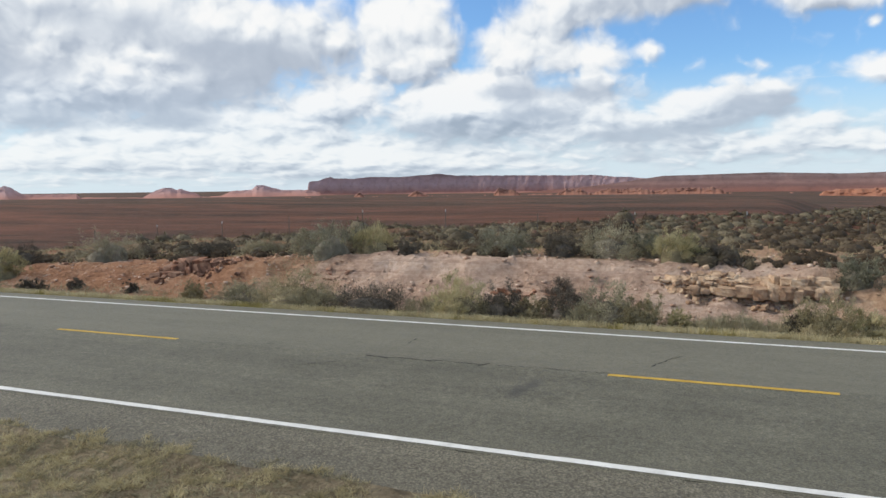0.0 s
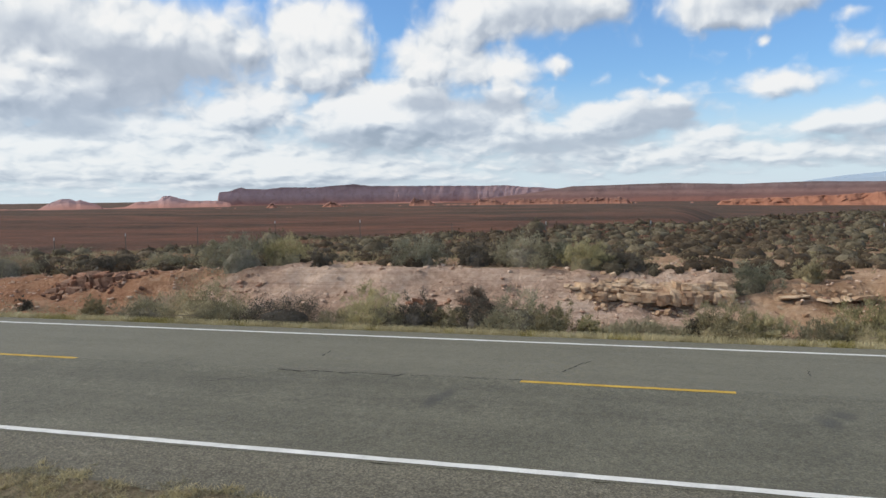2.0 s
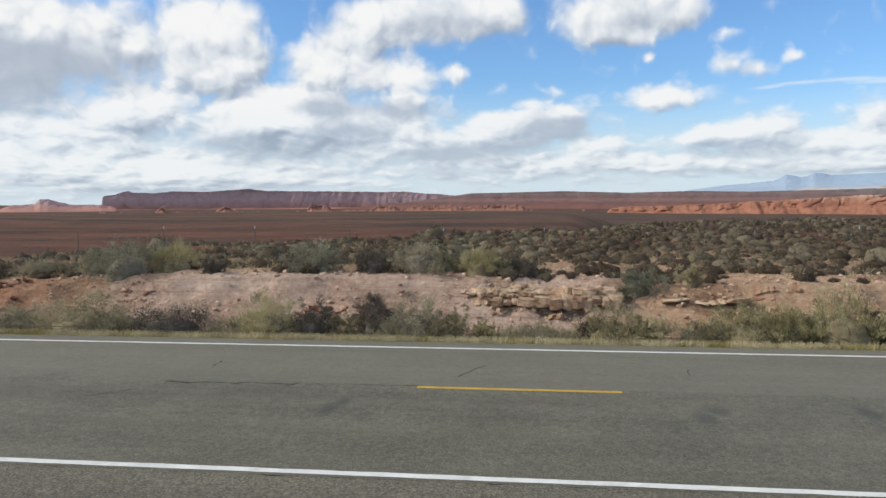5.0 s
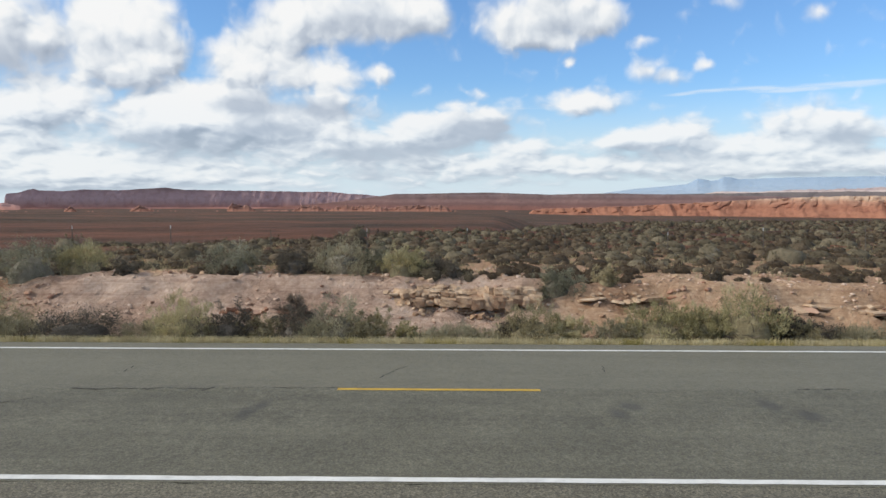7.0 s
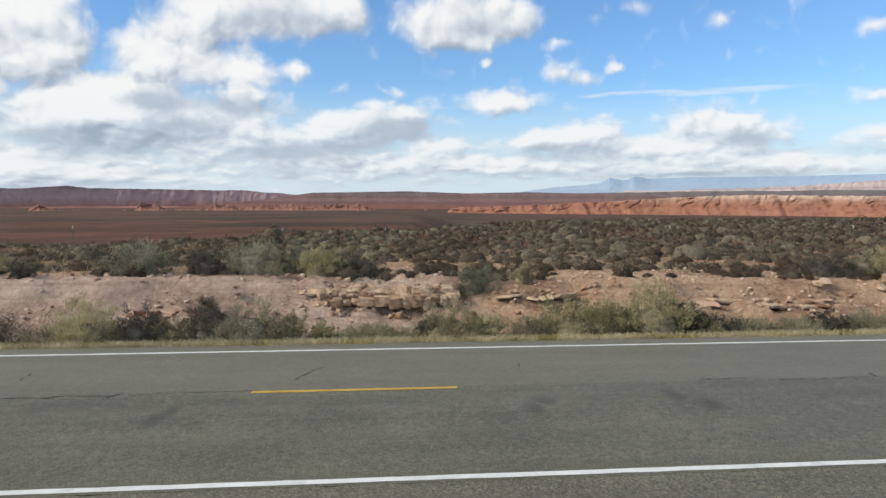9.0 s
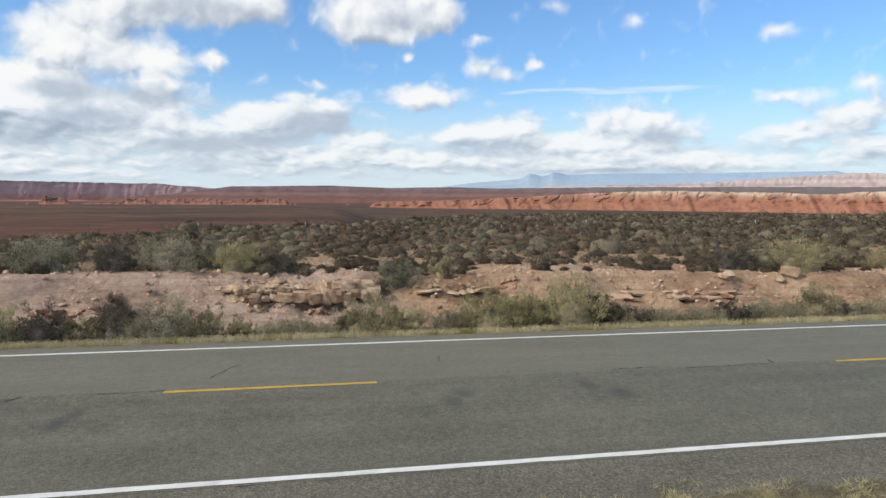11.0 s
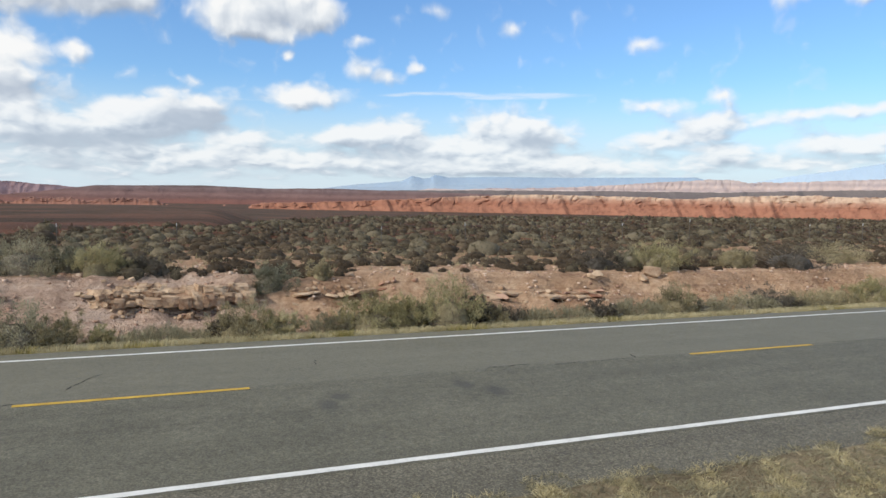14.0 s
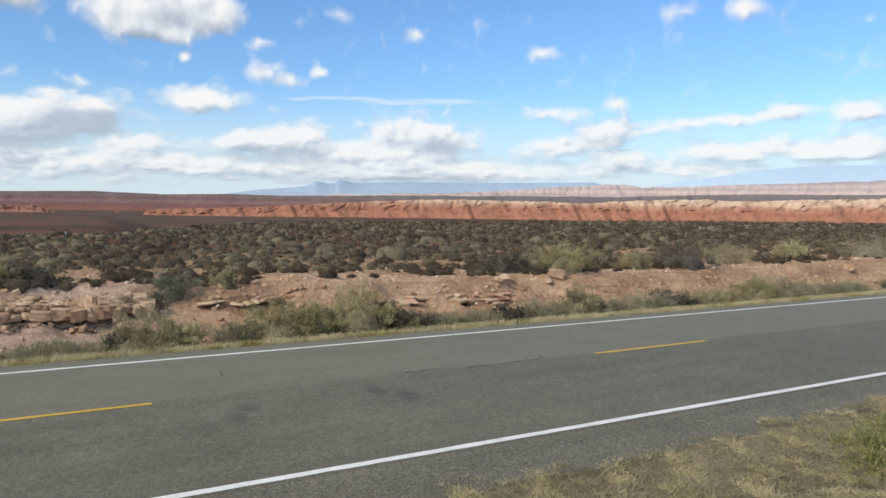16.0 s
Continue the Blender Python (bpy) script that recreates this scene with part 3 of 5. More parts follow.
def ground_z(x, y):
    x, y = np.asarray(x, float), np.asarray(y, float)
    near = 1.55 * smooth01((5.3 - y) / 4.6) - 0.05 * smooth01((PAVE_NEAR - y) / 0.4) + 0.025 * rolling(x, y, 2.2, 2, 1)
    deep = smooth01((y - 3) / 40)
    # far side: verge, ditch, cut bank
    foot = 18.1 + 0.22 * rolling(x, 0 * y, 9.0, 3, 2)
    wide = 3.0 + 0.3 * rolling(x, 0 * y + 7, 7.0, 3, 4)
    ditch = -0.07 - 0.24 * smooth01((y - PAVE_FAR) / 1.6)
    s = np.clip((y - foot) / wide, 0, 1)
    climb = 0.62 * smooth01(s) + 0.38 * smooth01((s - 0.68) / 0.32)
    top = bank_top(x)
    bank = ditch + (top - ditch) * climb + 0.05 * rolling(x, y, 1.0, 5, 5) * smooth01(s * 3)
    gully = 0.085 * rolling(x + 0.5 * y, 0.25 * y, 1.0, 4, 6) * np.sin(np.pi * s)
    plain = top + (0.55 - 0.0055 * np.maximum(y - 37, 0) - top) * smooth01((y - 22) / 14) + 0.10 * rolling(x, y, 9, 4, 3) * smooth01((y - 23) / 6)
    land = np.where(y < 22, bank + gully, plain)
    d, az = np.hypot(x, y), np.degrees(np.arctan2(x, np.maximum(y, 1e-3)))
    # beyond the plain: lower red flats to the west, a valley to the east
    rise = np.interp(az, [-60, -53, -42, -32, -21, -3, 8, 14], [-0.62, -0.64, -0.78, -0.89, -0.98, -1.03, -1.18, -1.35])
    flats = np.interp(d, [40, 160], [-2.2, -3.2])
    crest = EYE + 520 * np.tan(np.radians(rise))
    flats = np.where(d > 160, -3.2 + (crest + 3.2) * np.clip((d - 160) / 360, 0, 1), flats)
    flats = flats + (0.35 * rolling(x * 0.5, y, 70, 4, 2) * smooth01((d - 70) / 60)) * smooth01((560 - d) / 40 + 1)
    flats = np.where(d > 520, crest + (-24 - crest) * smooth01((d - 520) / 200), flats)
    edge = shrub_edge(az)
    valley = np.interp(d, [100, 220, 5000], [-2, -26, -26])
    east = smooth01((az - 3) / 9)
    beyond = flats * (1 - east) + valley * east
    land = land + (beyond - land) * smooth01((d - edge) / 38)
    out = np.where(y < PAVE_NEAR, near, land)
    under = (y > PAVE_NEAR - 0.02) & (y < PAVE_FAR + 0.02)
    return np.where(under, -0.14, out)


def spread(start, stop, step, growth, limit):
    """Coordinates from start to stop at step, then growing out to limit."""
    inner = list(np.arange(start, stop, step))
    out, d = inner[-1], step
    more = []
    while out < limit:
        d *= growth
        out += d
        more.append(out)
    return inner, more


def make_ground():
    inner, more = spread(-32, 50, 0.22, 1.12, 4900)
    west = [-32 - (m - more[0]) - 0.25 for m in more]
    xs = np.array(west[::-1] + inner + more)
    inner, more = spread(15.9, 30, 0.11, 1.05, 4900)
    south, ahead = spread(0, 6.7, 0.16, 1.0, 0)[0], []
    back = [-0.4 * 1.35 ** k for k in range(31)]
    ys = np.array(back[::-1] + south + [PAVE_NEAR - 0.03, PAVE_NEAR, 11.5, PAVE_FAR] + [v for v in inner if v > PAVE_FAR + 0.02] + more)
    X, Y = np.meshgrid(xs, ys)
    v = np.stack([X, Y, ground_z(X, Y)], -1).reshape(-1, 3)
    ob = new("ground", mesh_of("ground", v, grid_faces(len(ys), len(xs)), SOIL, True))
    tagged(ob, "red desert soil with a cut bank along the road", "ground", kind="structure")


make_ground()


def strip(x0, x1, y0, y1, step, lift, zf=road_z, jag=0.0, rows=2):
    """A ribbon along the road, following its camber."""
    xs = np.linspace(x0, x1, max(2, int((x1 - x0) / step) + 1))
    ys = np.linspace(y0, y1, rows)
    X, Y = np.meshgrid(xs, ys)
    if jag:
        Y = Y.copy()
        for r in (0, -1):
            Y[r] += jag * rolling(xs, 0 * xs + r * 3.1, 0.9, 4, 7)
    return np.stack([X, Y, zf(Y) + lift], -1).reshape(-1, 3), grid_faces(rows, len(xs))


def shoulder_z(y):
    """The near shoulder, which runs out and dips under the verge."""
    return road_z(y) - 0.16 * smooth01((PAVE_NEAR - 0.02 - y) / 0.3)


def make_road():
    ys = np.array([ROAD_NEAR - 0.12, 9.9, 11.72, 11.792, 11.86, 13.6, ROAD_FAR, PAVE_FAR])
    xs = np.concatenate([np.linspace(-260, -40, 23), np.linspace(-39, 55, 95), np.linspace(56, 260, 21)])
    X, Y = np.meshgrid(xs, ys)
    top = np.stack([X, Y, road_z(Y)], -1).reshape(-1, 3)
    n = len(xs)
    faces = grid_faces(len(ys), n).tolist()
    skirt = np.concatenate([top[:n] - (0, 0, 0.2), top[-n:] - (0, 0, 0.2)])
    base = len(top)
    for i in range(n - 1):
        faces.append([i, base + i, base + i + 1, i + 1])
        faces.append([base - n + i, base - n + i + 1, base + n + i + 1, base + n + i])
    road = new("road", mesh_of("road", np.concatenate([top, skirt]), faces, ASPHALT))
    tagged(road, "worn grey asphalt two-lane road with painted lines", "road", kind="structure")
    v, f = strip(-60, 75, PAVE_NEAR - 0.35, ROAD_NEAR - 0.10, 0.12, -0.003, shoulder_z, jag=0.03, rows=12)
    shoulder = new("pavement", mesh_of("shoulder", v, f, GRAVEL))
    tagged(shoulder, "crumbling chip-seal shoulder beside the road", "shoulder", kind="structure")
    for y, label in ((ROAD_NEAR, ""), (ROAD_FAR, "")):
        v, f = strip(-260, 260, y - 0.062, y + 0.062, 0.25, 0.004, jag=0.004)
        part("edge_line", mesh_of("edge_line", v, f, WHITE), road, "white painted edge line")
    for k in range(-6, 7):
        x0 = -1.89 + 12.19 * k
        v, f = strip(x0, x0 + 3.36, 11.70, 11.83, 0.2, 0.004, jag=0.004)
        part("centre_dash", mesh_of("centre_dash", v, f, YELLOW), road, "yellow painted centre dash")
    return road


road = make_road()


# ---- far cliffs and mountains ----
def ridge(name, label, category, material, dist, skyline, base_el, depth, spur, spur_size, cliff=0.55, step=0.09, seed=0, rough=0.03, back=120.0, smooth=False, flute=1.0):
    """A range seen over a stretch of azimuth: talus and spurs below, a steep face above, and a flat top behind.
    skyline: (azimuth, elevation) of its crest from the road."""
    az = np.arange(skyline[0][0], skyline[-1][0] + step / 2, step)
    arc = np.radians(az) * dist
    crest = np.interp(az, [p[0] for p in skyline], [p[1] for p in skyline])
    crest = crest + rough * rolling(arc, 0 * arc, spur_size * 0.9, 5, seed) + 0.7 * rough * rolling(arc, 0 * arc + 3, spur_size * 0.22, 3, seed + 7)
    top = EYE + dist * np.tan(np.radians(crest))
    base = np.full_like(top, EYE + (dist - depth) * math.tan(radians(base_el)))
    base = np.minimum(base, top - 0.5)
    rows = []
    levels = np.array([-0.35, 0.0, 0.08, 0.16, 0.24, 0.32, 0.40, 0.48, cliff, cliff + 0.03, cliff + 0.12, cliff + 0.15, 0.78, 0.82, 0.93, 0.96, 1.0])
    levels = np.sort(np.clip(levels, -0.35, 1.0))
    for s in levels:
        talus = np.clip(s / cliff, 0, 1)
        out = depth * (0.80 * (1 - talus) + 0.14 * (1 - np.clip((s - cliff) / (1 - cliff), 0, 1)))
        lean = arc + 0.8 * (top - base) * s
        f = lean / (spur_size * 1.4) + 0.6 * rolling(arc, 0 * arc + 5, spur_size * 6, 2, seed + 1)
        f = f - np.floor(f)
        f2 = lean / (spur_size * 0.53) + 0.5 * rolling(arc, 0 * arc + 8, spur_size * 4, 2, seed + 9)
        f2 = f2 - np.floor(f2)
        valley = (np.where(f < 0.84, f / 0.84, (1 - f) / 0.16) + 0.3 * np.where(f2 < 0.8, f2 / 0.8, (1 - f2) / 0.2)) * (0.65 + 0.35 * rolling(arc, 0 * arc + 30 * s, spur_size * 2, 2, seed + 6))
        notch = np.clip(np.abs(rolling(arc, 0 * arc + 9 + 60 * s, spur_size * 1.6, 3, seed + 2)) * 2.0, 0, 1)
        some = smooth01(rolling(arc, 0 * arc + 21, spur_size * 5, 2, seed + 4) * 0.6 + 0.75)
        bulge = spur * (1.5 * flute * valley * some * (1 - 0.6 * max(s, 0)) + (0.24 if s > cliff - 0.01 else 0.10) * notch - 0.8)
        step_out = 0.03 * depth * rolling(arc, 0 * arc + 40 * s, spur_size * 1.5, 3, seed + 3)
        r = dist - out - bulge - step_out
        z = base + (top - base) * s
        rows.append(np.stack([np.sin(np.radians(az)) * r, np.cos(np.radians(az)) * r, z], -1))
    far = dist + back
    rows.append(np.stack([np.sin(np.radians(az)) * far, np.cos(np.radians(az)) * far, top + 0.2], -1))
    rows.append(np.stack([np.sin(np.radians(az)) * (far + 5), np.cos(np.radians(az)) * (far + 5), base - 20], -1))
    v = np.concatenate(rows)
    ob = new(name, mesh_of(name, v, grid_faces(len(rows), len(az)), material, smooth))
    return tagged(ob, label, category, kind="structure")


ridge("backdrop_far_range", "far mountain, haze put into its pale colour", "mountain", HAZEPALE, 4600, [(43.0, 1.2), (46.6, 1.9), (50.2, 2.4), (52.4, 2.8), (56, 3.0), (62, 3.1), (75, 2.2), (88, 1.0)], 0.6, 240, 0.5, 900, seed=1, rough=0.01, back=60, smooth=True)
ridge("backdrop_blue_range", "far mountain with twin buttes, haze put into its blue colour", "mountain", HAZEBLUE, 4250,
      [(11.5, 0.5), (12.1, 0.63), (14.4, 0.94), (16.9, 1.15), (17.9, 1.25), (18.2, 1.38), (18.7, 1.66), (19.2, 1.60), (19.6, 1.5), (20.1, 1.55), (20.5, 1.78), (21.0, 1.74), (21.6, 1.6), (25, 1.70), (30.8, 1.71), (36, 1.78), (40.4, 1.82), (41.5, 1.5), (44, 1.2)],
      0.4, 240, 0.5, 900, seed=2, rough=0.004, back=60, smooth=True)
ridge("backdrop_pink_mesas", "pink sandstone mesas, far off, haze put into their colour", "mesa", PINKROCK, 3500,
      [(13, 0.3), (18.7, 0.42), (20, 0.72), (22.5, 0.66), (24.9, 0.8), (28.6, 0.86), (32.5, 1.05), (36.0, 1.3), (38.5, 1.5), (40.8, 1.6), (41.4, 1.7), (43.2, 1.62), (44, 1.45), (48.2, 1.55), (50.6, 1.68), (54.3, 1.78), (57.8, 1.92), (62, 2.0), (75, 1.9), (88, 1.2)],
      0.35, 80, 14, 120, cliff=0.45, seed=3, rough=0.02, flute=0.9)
ridge("backdrop_wooded_plateau", "plateau, cloud shade put into its dark colour", "plateau", PLATEAU, 2900,
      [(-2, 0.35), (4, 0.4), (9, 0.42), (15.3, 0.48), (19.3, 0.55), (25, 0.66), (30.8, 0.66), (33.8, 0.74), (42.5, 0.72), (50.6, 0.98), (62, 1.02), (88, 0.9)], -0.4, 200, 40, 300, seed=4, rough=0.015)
ridge("backdrop_mesa", "long red-brown mesa with sheer walls", "mesa", MESAROCK, 2300,
      [(-31.95, -0.5), (-31.88, 0.15), (-31.75, 0.36), (-31.0, 0.44), (-30.5, 0.66), (-30.1, 0.72), (-29.8, 0.6), (-28.4, 0.56), (-27, 0.70), (-25.2, 0.66), (-23.7, 0.73), (-21.7, 0.89), (-20.2, 0.72), (-15.7, 0.68), (-11.2, 0.63), (-9.7, 0.65), (-8, 0.50), (-5.3, 0.30), (-2, 0.1)],
      -0.95, 60, 7, 70, cliff=0.22, seed=5, rough=0.012, flute=0.5)
ridge("backdrop_upland", "long red upland, cloud shadow put into its dark colour", "upland", UPLAND, 2200,
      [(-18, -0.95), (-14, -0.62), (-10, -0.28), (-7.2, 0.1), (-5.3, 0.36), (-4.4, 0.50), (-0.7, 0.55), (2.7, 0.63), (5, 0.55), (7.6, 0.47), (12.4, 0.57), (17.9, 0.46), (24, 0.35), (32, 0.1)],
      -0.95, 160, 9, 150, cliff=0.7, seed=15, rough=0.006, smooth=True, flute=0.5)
ridge("backdrop_butte_row", "low red buttes on the skyline", "butte", MESAROCK, 2150,
      [(-75, -0.3), (-60, -0.2), (-54.7, -0.27), (-53.6, -0.22), (-52.5, 0.3), (-52.1, 0.1), (-51.5, -0.33), (-48.2, -0.36), (-47.9, -0.6), (-43.9, -0.7), (-43.2, -0.26), (-42.4, 0.02), (-41.9, 0.01), (-41.5, -0.16), (-41.3, -0.06), (-40.8, -0.21), (-40, -0.52), (-39.8, -0.7), (-38.4, -0.66), (-37.6, -0.28), (-36.1, -0.19), (-35.8, 0.11), (-35.3, 0.15), (-34.7, -0.03), (-33.8, -0.26), (-32, -0.26), (-31, -0.5)],
      -1.0, 90, 10, 60, cliff=0.7, seed=6, rough=0.012, back=40)
ridge("backdrop_low_benches", "low orange benches in front of the mesa", "cliff", BENCHROCK, 1750,
      [(-34, -0.95), (-28.4, -0.95), (-28, -0.6), (-27.3, -0.95), (-24.2, -0.95), (-23.5, -0.5), (-22.9, -0.62), (-22.4, -0.95), (-17.4, -0.95), (-16.9, -0.34), (-16.0, -0.42), (-15.0, -0.9), (-12.4, -0.9), (-11.6, -0.42), (-10.6, -0.5), (-9.6, -0.9), (-8.8, -0.5), (-6, -0.46), (-5, -0.7), (-3.6, -0.46), (-0.4, -0.44), (0.1, -0.95), (5, -1.0), (8, -1.0)],
      -1.15, 45, 14, 45, cliff=0.6, seed=7, rough=0.05)
ridge("backdrop_sunlit_cliffs", "sunlit orange cliffs with a cream caprock", "cliff", LITROCK, 1500,
      [(5.6, -1.5), (6.4, -0.85), (7.4, -0.66), (10, -0.60), (12.5, -0.52), (15, -0.36), (18, -0.2), (20.5, -0.03), (23.2, 0.16), (26.8, 0.3), (28.7, 0.4), (31.6, 0.34), (36.5, 0.31), (40.4, 0.18), (41.5, 0.35), (43.8, 0.48), (48.7, 0.61), (50.6, 0.47), (53.6, 0.58), (60, 0.75), (75, 0.7), (88, 0.5)],
      -1.65, 60, 19, 52, cliff=0.62, seed=8, rough=0.022, flute=0.85)


# ---- plants ----
def quick_mesh(name, verts, quads, material, smooth=False):
    """A mesh of quads, from arrays."""
    me = bpy.data.meshes.new(name)
    v, q = np.asarray(verts, np.float32), np.asarray(quads, np.int32)
    me.vertices.add(len(v))
    me.vertices.foreach_set("co", v.ravel())
    me.loops.add(q.size)
    me.loops.foreach_set("vertex_index", q.ravel())
    me.polygons.add(len(q))
    me.polygons.foreach_set("loop_start", np.arange(0, q.size, 4, dtype=np.int32))
    me.polygons.foreach_set("loop_total", np.full(len(q), 4, np.int32))
    me.materials.append(material)
    if smooth:
        me.polygons.foreach_set("use_smooth", np.ones(len(q), bool))
    me.update(calc_edges=True)
    return me


def unit(v):
    return v / (np.linalg.norm(v, axis=-1, keepdims=True) + 1e-9)


def blades(r, at, way, length, width, taper=0.35):
    """Narrow quads from the points at, along way: leaves, twigs or grass."""
    n = len(at)
    side = unit(np.cross(way, r.normal(size=(n, 3)))) * (np.broadcast_to(width, n)[:, None] / 2)
    tip = at + way * np.broadcast_to(length, n)[:, None]
    v = np.stack([at - side, at + side, tip + side * taper, tip - side * taper], 1).reshape(-1, 3)
    return v, np.arange(4 * n).reshape(-1, 4)


def shrub_shape(r, wide, high, branches, tufts_n, each, leaf_len, leaf_wide, lean=1.0, lumps=0.22, upright=0.3, tuft=0.10, shell=0.62, radial=0.8):
    """Branches fan out from a root to an uneven dome; each ends in tufts of small leaves. Returns branchwork and foliage."""
    def dome(n, low):
        a = r.uniform(0, 2 * np.pi, n)
        t = np.arccos(np.clip(1 - r.uniform(0, 1, n) * 1.0, 0, 1)) * lean
        reach = r.uniform(low, 1.0, n) * (1 + lumps * np.sin(a * 2 + p[0]) * np.sin(t) + lumps * 0.8 * np.sin(a * 5 + t * 4 + p[1]) + lumps * 0.5 * np.sin(a * 9 - t * 7 + p[2]))
        e = np.stack([np.sin(t) * np.cos(a) * wide / 2, np.sin(t) * np.sin(a) * wide / 2, np.cos(t) * high * 0.93 + 0.07 * high], -1) * reach[:, None]
        e[:, 2] = np.maximum(e[:, 2], 0.05 * high)
        return e

    p = r.uniform(0, 6.28, 3)
    end = dome(branches, 0.7)
    root = np.stack([r.normal(0, 0.07, branches) * wide, r.normal(0, 0.07, branches) * wide, np.full(branches, -0.04)], -1)
    bend = (root + end) / 2 + np.stack([r.normal(0, 0.05, branches) * wide, r.normal(0, 0.05, branches) * wide, r.uniform(0.0, 0.12, branches) * high], -1)
    thick = np.full(branches, 0.010 + 0.008 * wide)
    v1, q1 = blades(r, root, bend - root, 1.0, thick, 0.7)
    v2, q2 = blades(r, bend, end - bend, 1.0, thick * 0.7, 0.3)
    stems = np.concatenate([v1, v2]), np.concatenate([q1, q2 + len(v1)])
    middle = dome(tufts_n, shell)
    out = unit(middle * np.array([1 / wide, 1 / wide, 1 / high]) + np.array([0, 0, 0.05]))
    pick = np.repeat(np.arange(tufts_n), each)
    n = len(pick)
    way = unit(out[pick] * radial + r.normal(0, 0.55, (n, 3)) + np.array([0, 0, upright]))
    base = middle[pick] + way * r.uniform(0, tuft * wide, n)[:, None] + r.normal(0, 0.22 * tuft * wide, (n, 3))
    base[:, 2] = np.maximum(base[:, 2], 0.01)
    v, q = blades(r, base, way, leaf_len * r.uniform(0.55, 1.3, n), leaf_wide * r.uniform(0.7, 1.3, n))
    return stems, (v, q)


def core(r, rings=4, sides=8):
    """The dense dark heart of a low shrub: a lumpy half ball."""
    v, q = [], []
    for k in range(rings + 1):
        e = math.pi / 2 * k / rings
        for j in range(sides):
            a = 2 * math.pi * j / sides
            s = 0.9 * r.uniform(0.86, 1.1)
            v.append((0.5 * s * math.cos(e) * math.cos(a), 0.5 * s * math.cos(e) * math.sin(a), 0.42 * s * math.sin(e) if k else -0.3))
    for k in range(rings):
        for j in range(sides):
            q.append((k * sides + j, k * sides + (j + 1) % sides, (k + 1) * sides + (j + 1) % sides, (k + 1) * sides + j))
    return np.array(v), np.array(q)


CORES = [core(np.random.default_rng(170 + k)) for k in range(5)]
FAR_CORES = [core(np.random.default_rng(180 + k), 3, 6) for k in range(5)]


HEARTS = {"rabbit": HEART_GREEN, "olive": HEART_GREEN, "sage": HEART_GREY, "teal": HEART_GREY, "dark": HEART_DARK, "fresh": HEART_GREEN}
KINDS = {   # foliage, leaf length, leaf width, leaves per square metre of outline, lean, upright, label
    "rabbit": (RABBIT, 0.065, 0.013, 4600, 0.9, 0.9, "yellow-green rabbitbrush with fine upright stems"),
    "olive": (OLIVE, 0.06, 0.014, 4300, 1.0, 0.6, "olive-green desert shrub with feathery twigs"),
    "sage": (SAGE, 0.05, 0.016, 4300, 1.0, 0.3, "grey-green sagebrush with dense small leaves"),
    "teal": (TEAL, 0.05, 0.018, 6800, 1.0, 0.2, "rounded blue-green saltbush on the bank"),
    "dark": (DARK, 0.05, 0.016, 7500, 1.05, 0.1, "dark leafless brush of tangled twigs"),
    "fresh": (FRESH, 0.06, 0.014, 6000, 1.0, 0.5, "bright green leafy bush"),
    "dull": (DULLSTRAW, 0.09, 0.009, 3000, 1.0, 0.5, "low dry straw-coloured weed"),
    "dead": (STEM, 0.16, 0.012, 4200, 1.1, 0.0, "dead uprooted bush hanging on the bank"),
}


def shrub(kind, x, y, wide, high, seed, where):
    foliage, length, width, many, lean, upright, label = KINDS[kind]
    r = np.random.default_rng(seed)
    leaves = int(min(6500, max(600, 1.15 * many * wide * (0.45 * wide + 0.55 * high))))
    clusters = int(30 + 60 * wide)
    stems, green = shrub_shape(r, wide * 1.0, high * 0.93, int(24 + 30 * wide), clusters, max(6, leaves // clusters), length, width * 1.05, lean, upright=upright, tuft=0.09, radial=0.55)
    root = new("shrub")
    root.location = (x, y, float(0.4 * ground_z(x, y) + 0.6 * ground_z(x, y - 0.4 * wide)) - 0.02)
    root.rotation_euler = (0, 0, r.uniform(0, 6.28))
    tagged(root, label + where, "shrub", "shrubs along the road bank")
    part("branchwork", quick_mesh("branchwork", *stems, STEM), root)
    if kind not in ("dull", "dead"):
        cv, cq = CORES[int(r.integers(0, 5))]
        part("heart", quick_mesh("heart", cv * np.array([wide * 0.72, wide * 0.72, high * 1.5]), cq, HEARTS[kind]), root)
    part("foliage", quick_mesh("foliage", *green, foliage), root)
    return root


DITCH_WEST = [("dark", -22.4, 17.8, 0.76, 0.45), ("dark", -21.3, 18.6, 0.5, 0.42), ("dark", -18.7, 18.6, 0.37, 0.45), ("olive", -15.6, 18.0, 0.75, 0.52),
              ("sage", -13.7, 17.8, 1.6, 0.6), ("olive", -11.9, 17.9, 2.4, 1.0), ("dark", -9.3, 17.7, 2.1, 0.66), ("rabbit", -6.6, 17.6, 1.5, 0.97)]
DITCH_MID = [("dark", -5.5, 17.7, 1.38, 0.84), ("dark", -3.8, 17.7, 1.13, 0.78), ("sage", -2.8, 17.7, 1.54, 1.05), ("olive", -2.0, 17.6, 0.97, 0.83),
             ("rabbit", -1.1, 17.6, 0.6, 0.5), ("dull", 0.2, 18.0, 1.2, 0.3), ("olive", 2.0, 17.6, 1.5, 0.92), ("rabbit", 2.9, 17.6, 0.9, 0.72), ("dull", 4.0, 17.8, 0.86, 0.5)]
